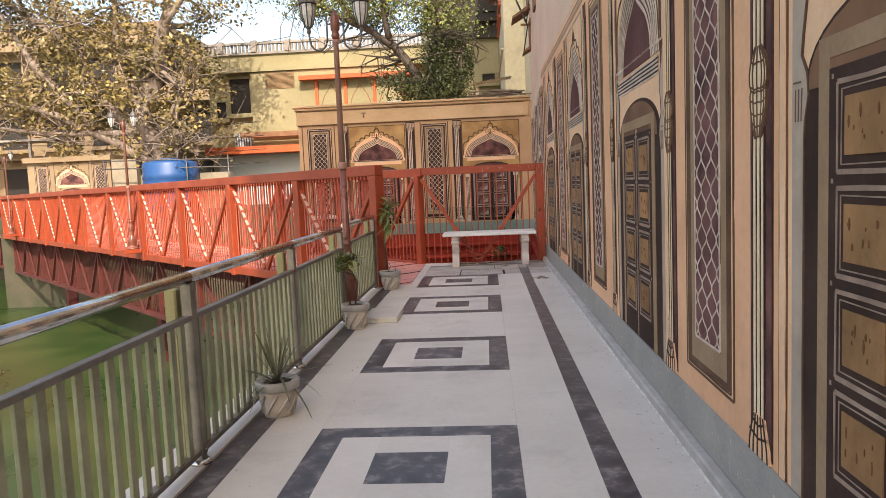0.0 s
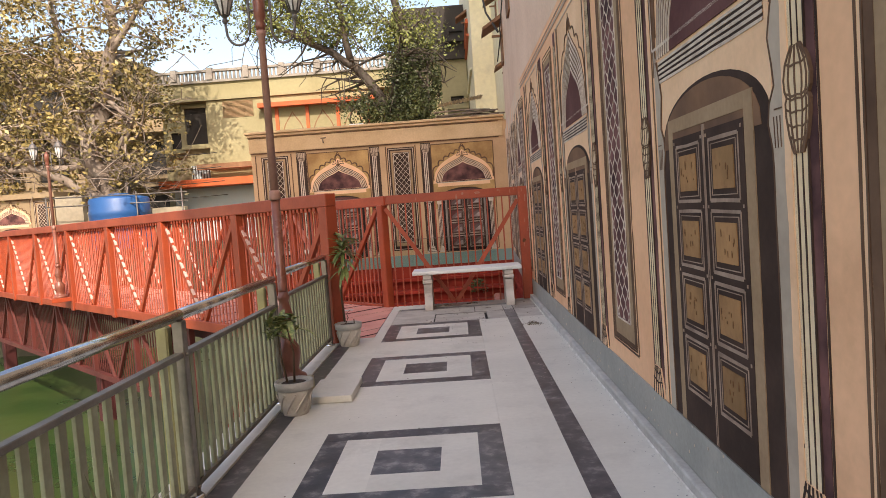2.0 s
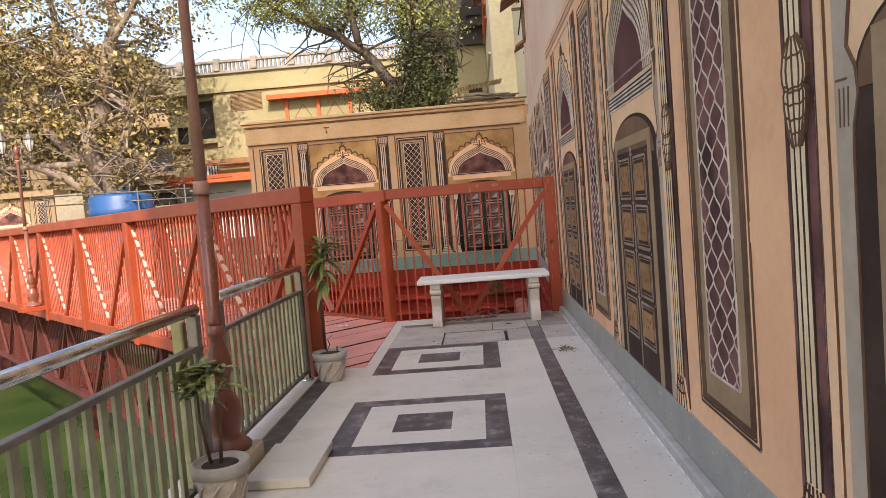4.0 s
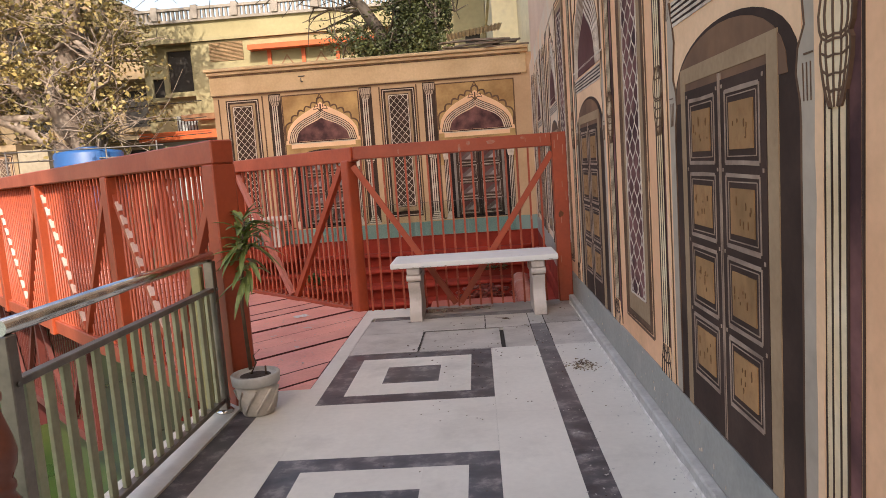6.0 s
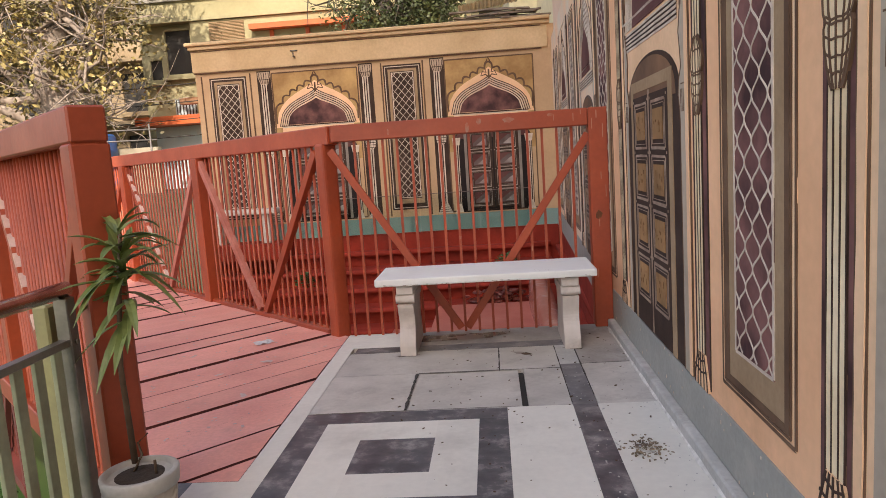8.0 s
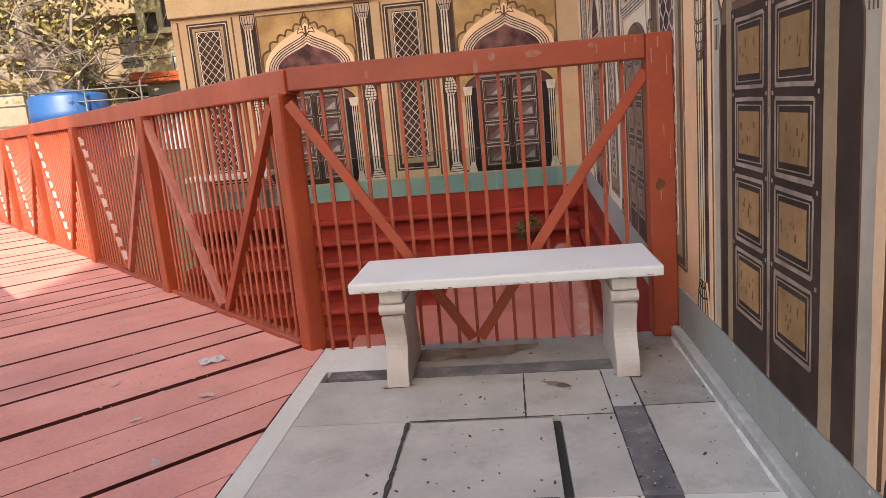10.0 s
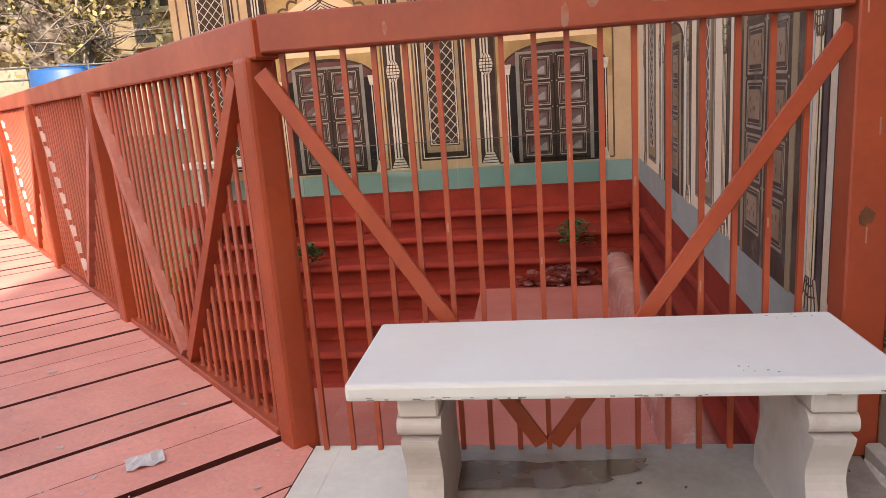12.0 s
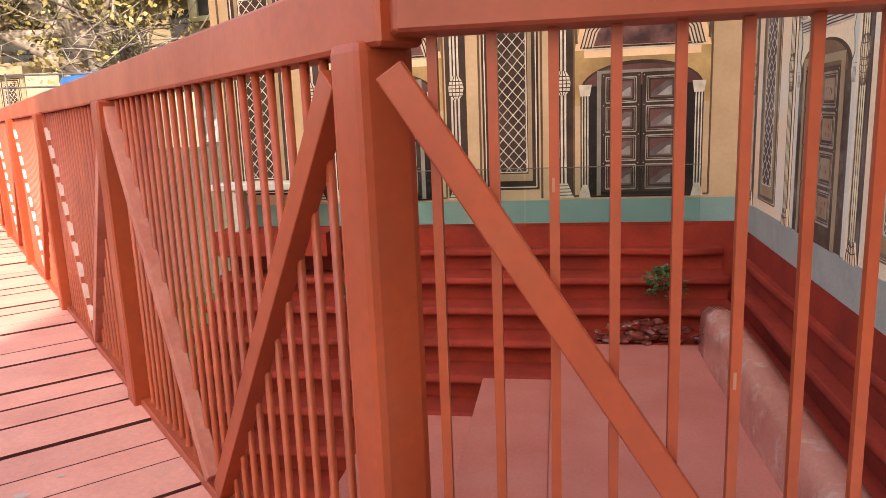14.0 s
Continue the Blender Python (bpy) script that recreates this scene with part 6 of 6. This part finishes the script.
limb_tree("tree", "large peepal tree with pale twisted limbs and yellowing leaves", [
    ([(-12.4, 28.0, 0.9), (-12.6, 28.0, 2.8), (-13.2, 27.6, 4.2), (-12.2, 27.4, 6.2), (-11.6, 27.2, 8.5), (-12.2, 27.2, 11)], 0.5, 0.12),
    ([(-12.7, 28.0, 2.4), (-14.6, 27.6, 3.6), (-16.6, 27.3, 4.6), (-18.8, 27.2, 5.4), (-21, 27, 6.5)], 0.2, 0.06),
    ([(-12.9, 28.0, 3.0), (-14.8, 27.6, 5.2), (-15.6, 27.4, 7.4), (-16.8, 27.4, 10.2)], 0.2, 0.06),
    ([(-12.6, 28.0, 3.0), (-11.9, 27.6, 4.5), (-10.9, 27.3, 6.2)], 0.24, 0.06),
    ([(-13.1, 27.7, 4.6), (-13.8, 27.4, 7), (-13.8, 27.2, 10.5)], 0.22, 0.07),
    ([(-15.0, 27.5, 4.0), (-17.2, 27.3, 6.6), (-18.8, 27.2, 9.4)], 0.2, 0.06),
    ([(-12.0, 28.0, 2.6), (-11.7, 27.4, 3.2), (-11.3, 27.0, 3.7)], 0.16, 0.05),
    ([(-13.0, 27.6, 3.8), (-17.0, 27.4, 3.9), (-20.0, 27.2, 4.4)], 0.13, 0.05),
    ([(-15.4, 27.4, 7.0), (-18.0, 27.2, 9.0), (-21.0, 27.2, 10.6)], 0.14, 0.05),
    ([(-11.8, 27.2, 7.8), (-10.6, 27.0, 9.2), (-9.4, 26.9, 10.2)], 0.13, 0.04),
], BARK_PALE, GOLD_LEAF, 22, 2.8, 44000, 0.155, 0.34, 11, 0.0, lambda p: (p.x < -9.8 or p.z > 7.8) and noise.noise(p * 0.8) > -0.12 + 0.3 * (p.z < 4.0))
limb_tree("tree", "dark leaning tree with drooping feathery foliage behind the house", [
    ([(-0.9, 22.2, 0.9), (-1.2, 22.0, 3.4), (-1.6, 22.0, 4.6), (-2.3, 22.0, 5.6), (-3.6, 21.9, 6.3), (-5.4, 21.8, 7.4)], 0.22, 0.06),
    ([(-1.3, 22.0, 4.0), (-1.0, 22.0, 5.4), (-0.8, 22.0, 6.6), (-1.6, 22.0, 9.0)], 0.2, 0.08),
    ([(-3.4, 21.9, 6.2), (-4.4, 21.9, 7.8), (-6.6, 21.9, 9.0)], 0.09, 0.04),
    ([(-2.4, 22.0, 5.7), (-2.6, 21.9, 7.2), (-3.4, 21.9, 8.6)], 0.11, 0.04),
], BARK_DARK, GREEN_LEAF, 19, 1.9, 30000, 0.085, 0.24, 23, 0.35, lambda p: p.z > 5.8 - 0.12 * p.x)
limb_tree("bush", "dense dark green bush rising behind the painted house", [
    ([(-0.5, 21.6, 0.9), (-0.6, 21.6, 3.8), (-0.9, 21.6, 5.8)], 0.08, 0.03),
    ([(-0.5, 21.6, 0.9), (-0.3, 21.6, 3.8), (-0.2, 21.6, 5.7)], 0.08, 0.03),
    ([(-0.9, 21.6, 0.9), (-1.4, 21.6, 3.9), (-2.2, 21.6, 4.8)], 0.08, 0.03),
], BARK_DARK, DARK_LEAF, 18, 0.8, 22000, 0.075, 0.24, 29, 0.25, lambda p: -3.0 < p.x < 0.15 and noise.noise(p * 1.6) > -0.3)
random.seed(3)

# ---- terrace floor pieces ----
def tile(x0, y0, x1, y1, material, top=0.0, gap=0.0004):
    bm = box(B(), x0 + gap, y0 + gap, -0.035, x1 - gap, y1 - gap, top)
    return part("tile", bm, material, floor)


X = (-0.92, -0.79, -0.5, 0.5, 0.82, 0.94, WALL - 0.05)
squares = (0.55, 2.63, 4.71, 6.8, 8.55)
cuts = (-5.9, -3.6, -1.5, 0.55, 2.1, 4.18, 6.25, 8.3, 9.575, 10.235, 11.14)
for a, b in zip(cuts, cuts[1:]):
    if b <= 8.9:
        tile(-1.16, a, X[0], b, MARBLE, 0.012)
        tile(X[0], a, X[1], b, BLACK_STONE)
    if b <= 8.9:
        tile(X[1], a, X[2], b, MARBLE)
    if b <= 9.6:
        tile(X[3], a, X[4], b, MARBLE)
    tile(X[4], a, X[5], b if b < 11 else 10.64, (BLACK_STONE if b < 9.6 else BLACK_WORN) if b < 11 else KERB_STONE)
    tile(X[5], a, X[6], b, MARBLE if b < 10 else MARBLE_WORN_DIM if b < 11 else MARBLE_SHADED, 0.0, 0.0004 if b < 10 else 0.0025)
tile(-1.16, 8.3, X[0], 8.86, MARBLE, 0.012)
tile(X[0], 8.3, X[1], 8.86, BLACK_STONE)
tile(X[1], 8.3, X[2], 8.86, MARBLE)
tile(-0.6, 8.86, X[2], 11.14, MARBLE)
last = -5.9
for y in squares:
    tile(X[2], last, X[3], y, MARBLE)
    last = y + 1.02
    w = 0.135
    tile(-0.5, y, 0.5, y + w, BLACK_STONE)
    tile(-0.5, last - w, 0.5, last, BLACK_STONE)
    tile(-0.5, y + w, -0.5 + w, last - w, BLACK_STONE)
    tile(0.5 - w, y + w, 0.5, last - w, BLACK_STONE)
    c = y + 0.51
    tile(-0.17, c - 0.17, 0.17, c + 0.17, BLACK_STONE, 0.0, 0.0)
    tile(-0.5 + w, y + w, -0.17, last - w, MARBLE, 0.0, 0.0)
    tile(0.17, y + w, 0.5 - w, last - w, MARBLE, 0.0, 0.0)
    tile(-0.17, y + w, 0.17, c - 0.17, MARBLE, 0.0, 0.0)
    tile(-0.17, c + 0.17, 0.17, last - w, MARBLE, 0.0, 0.0)
tile(-0.5, 9.575, -0.01, 10.17, MARBLE_WORN_DIM, 0.0, 0.0025)
tile(-0.003, 9.58, 0.575, 10.165, MARBLE_WORN_DIM, -0.004)
tile(0.605, 9.575, 0.82, 10.17, MARBLE_WORN_DIM, 0.0, 0.0025)
tile(-0.5, 10.17, 0.47, 10.64, MARBLE_WORN_DIM, 0.0, 0.0025)
tile(0.47, 10.17, 0.82, 10.64, MARBLE_WORN_DIM, 0.0, 0.0025)
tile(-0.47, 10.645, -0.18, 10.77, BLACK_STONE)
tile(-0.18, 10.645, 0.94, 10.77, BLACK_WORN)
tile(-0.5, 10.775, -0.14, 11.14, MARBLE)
tile(-0.137, 10.775, 0.94, 11.14, MARBLE_SHADED, 0.0, 0.0025)
# Strip coloured as the shade at the bottom of the open slot.
solid("floor_slot", box(B(), 0.576, 9.58, -0.028, 0.604, 10.165, -0.02), SHADOW, "near-black strip painted as shade in a slot between two marble slabs", "slot", kind="structure")
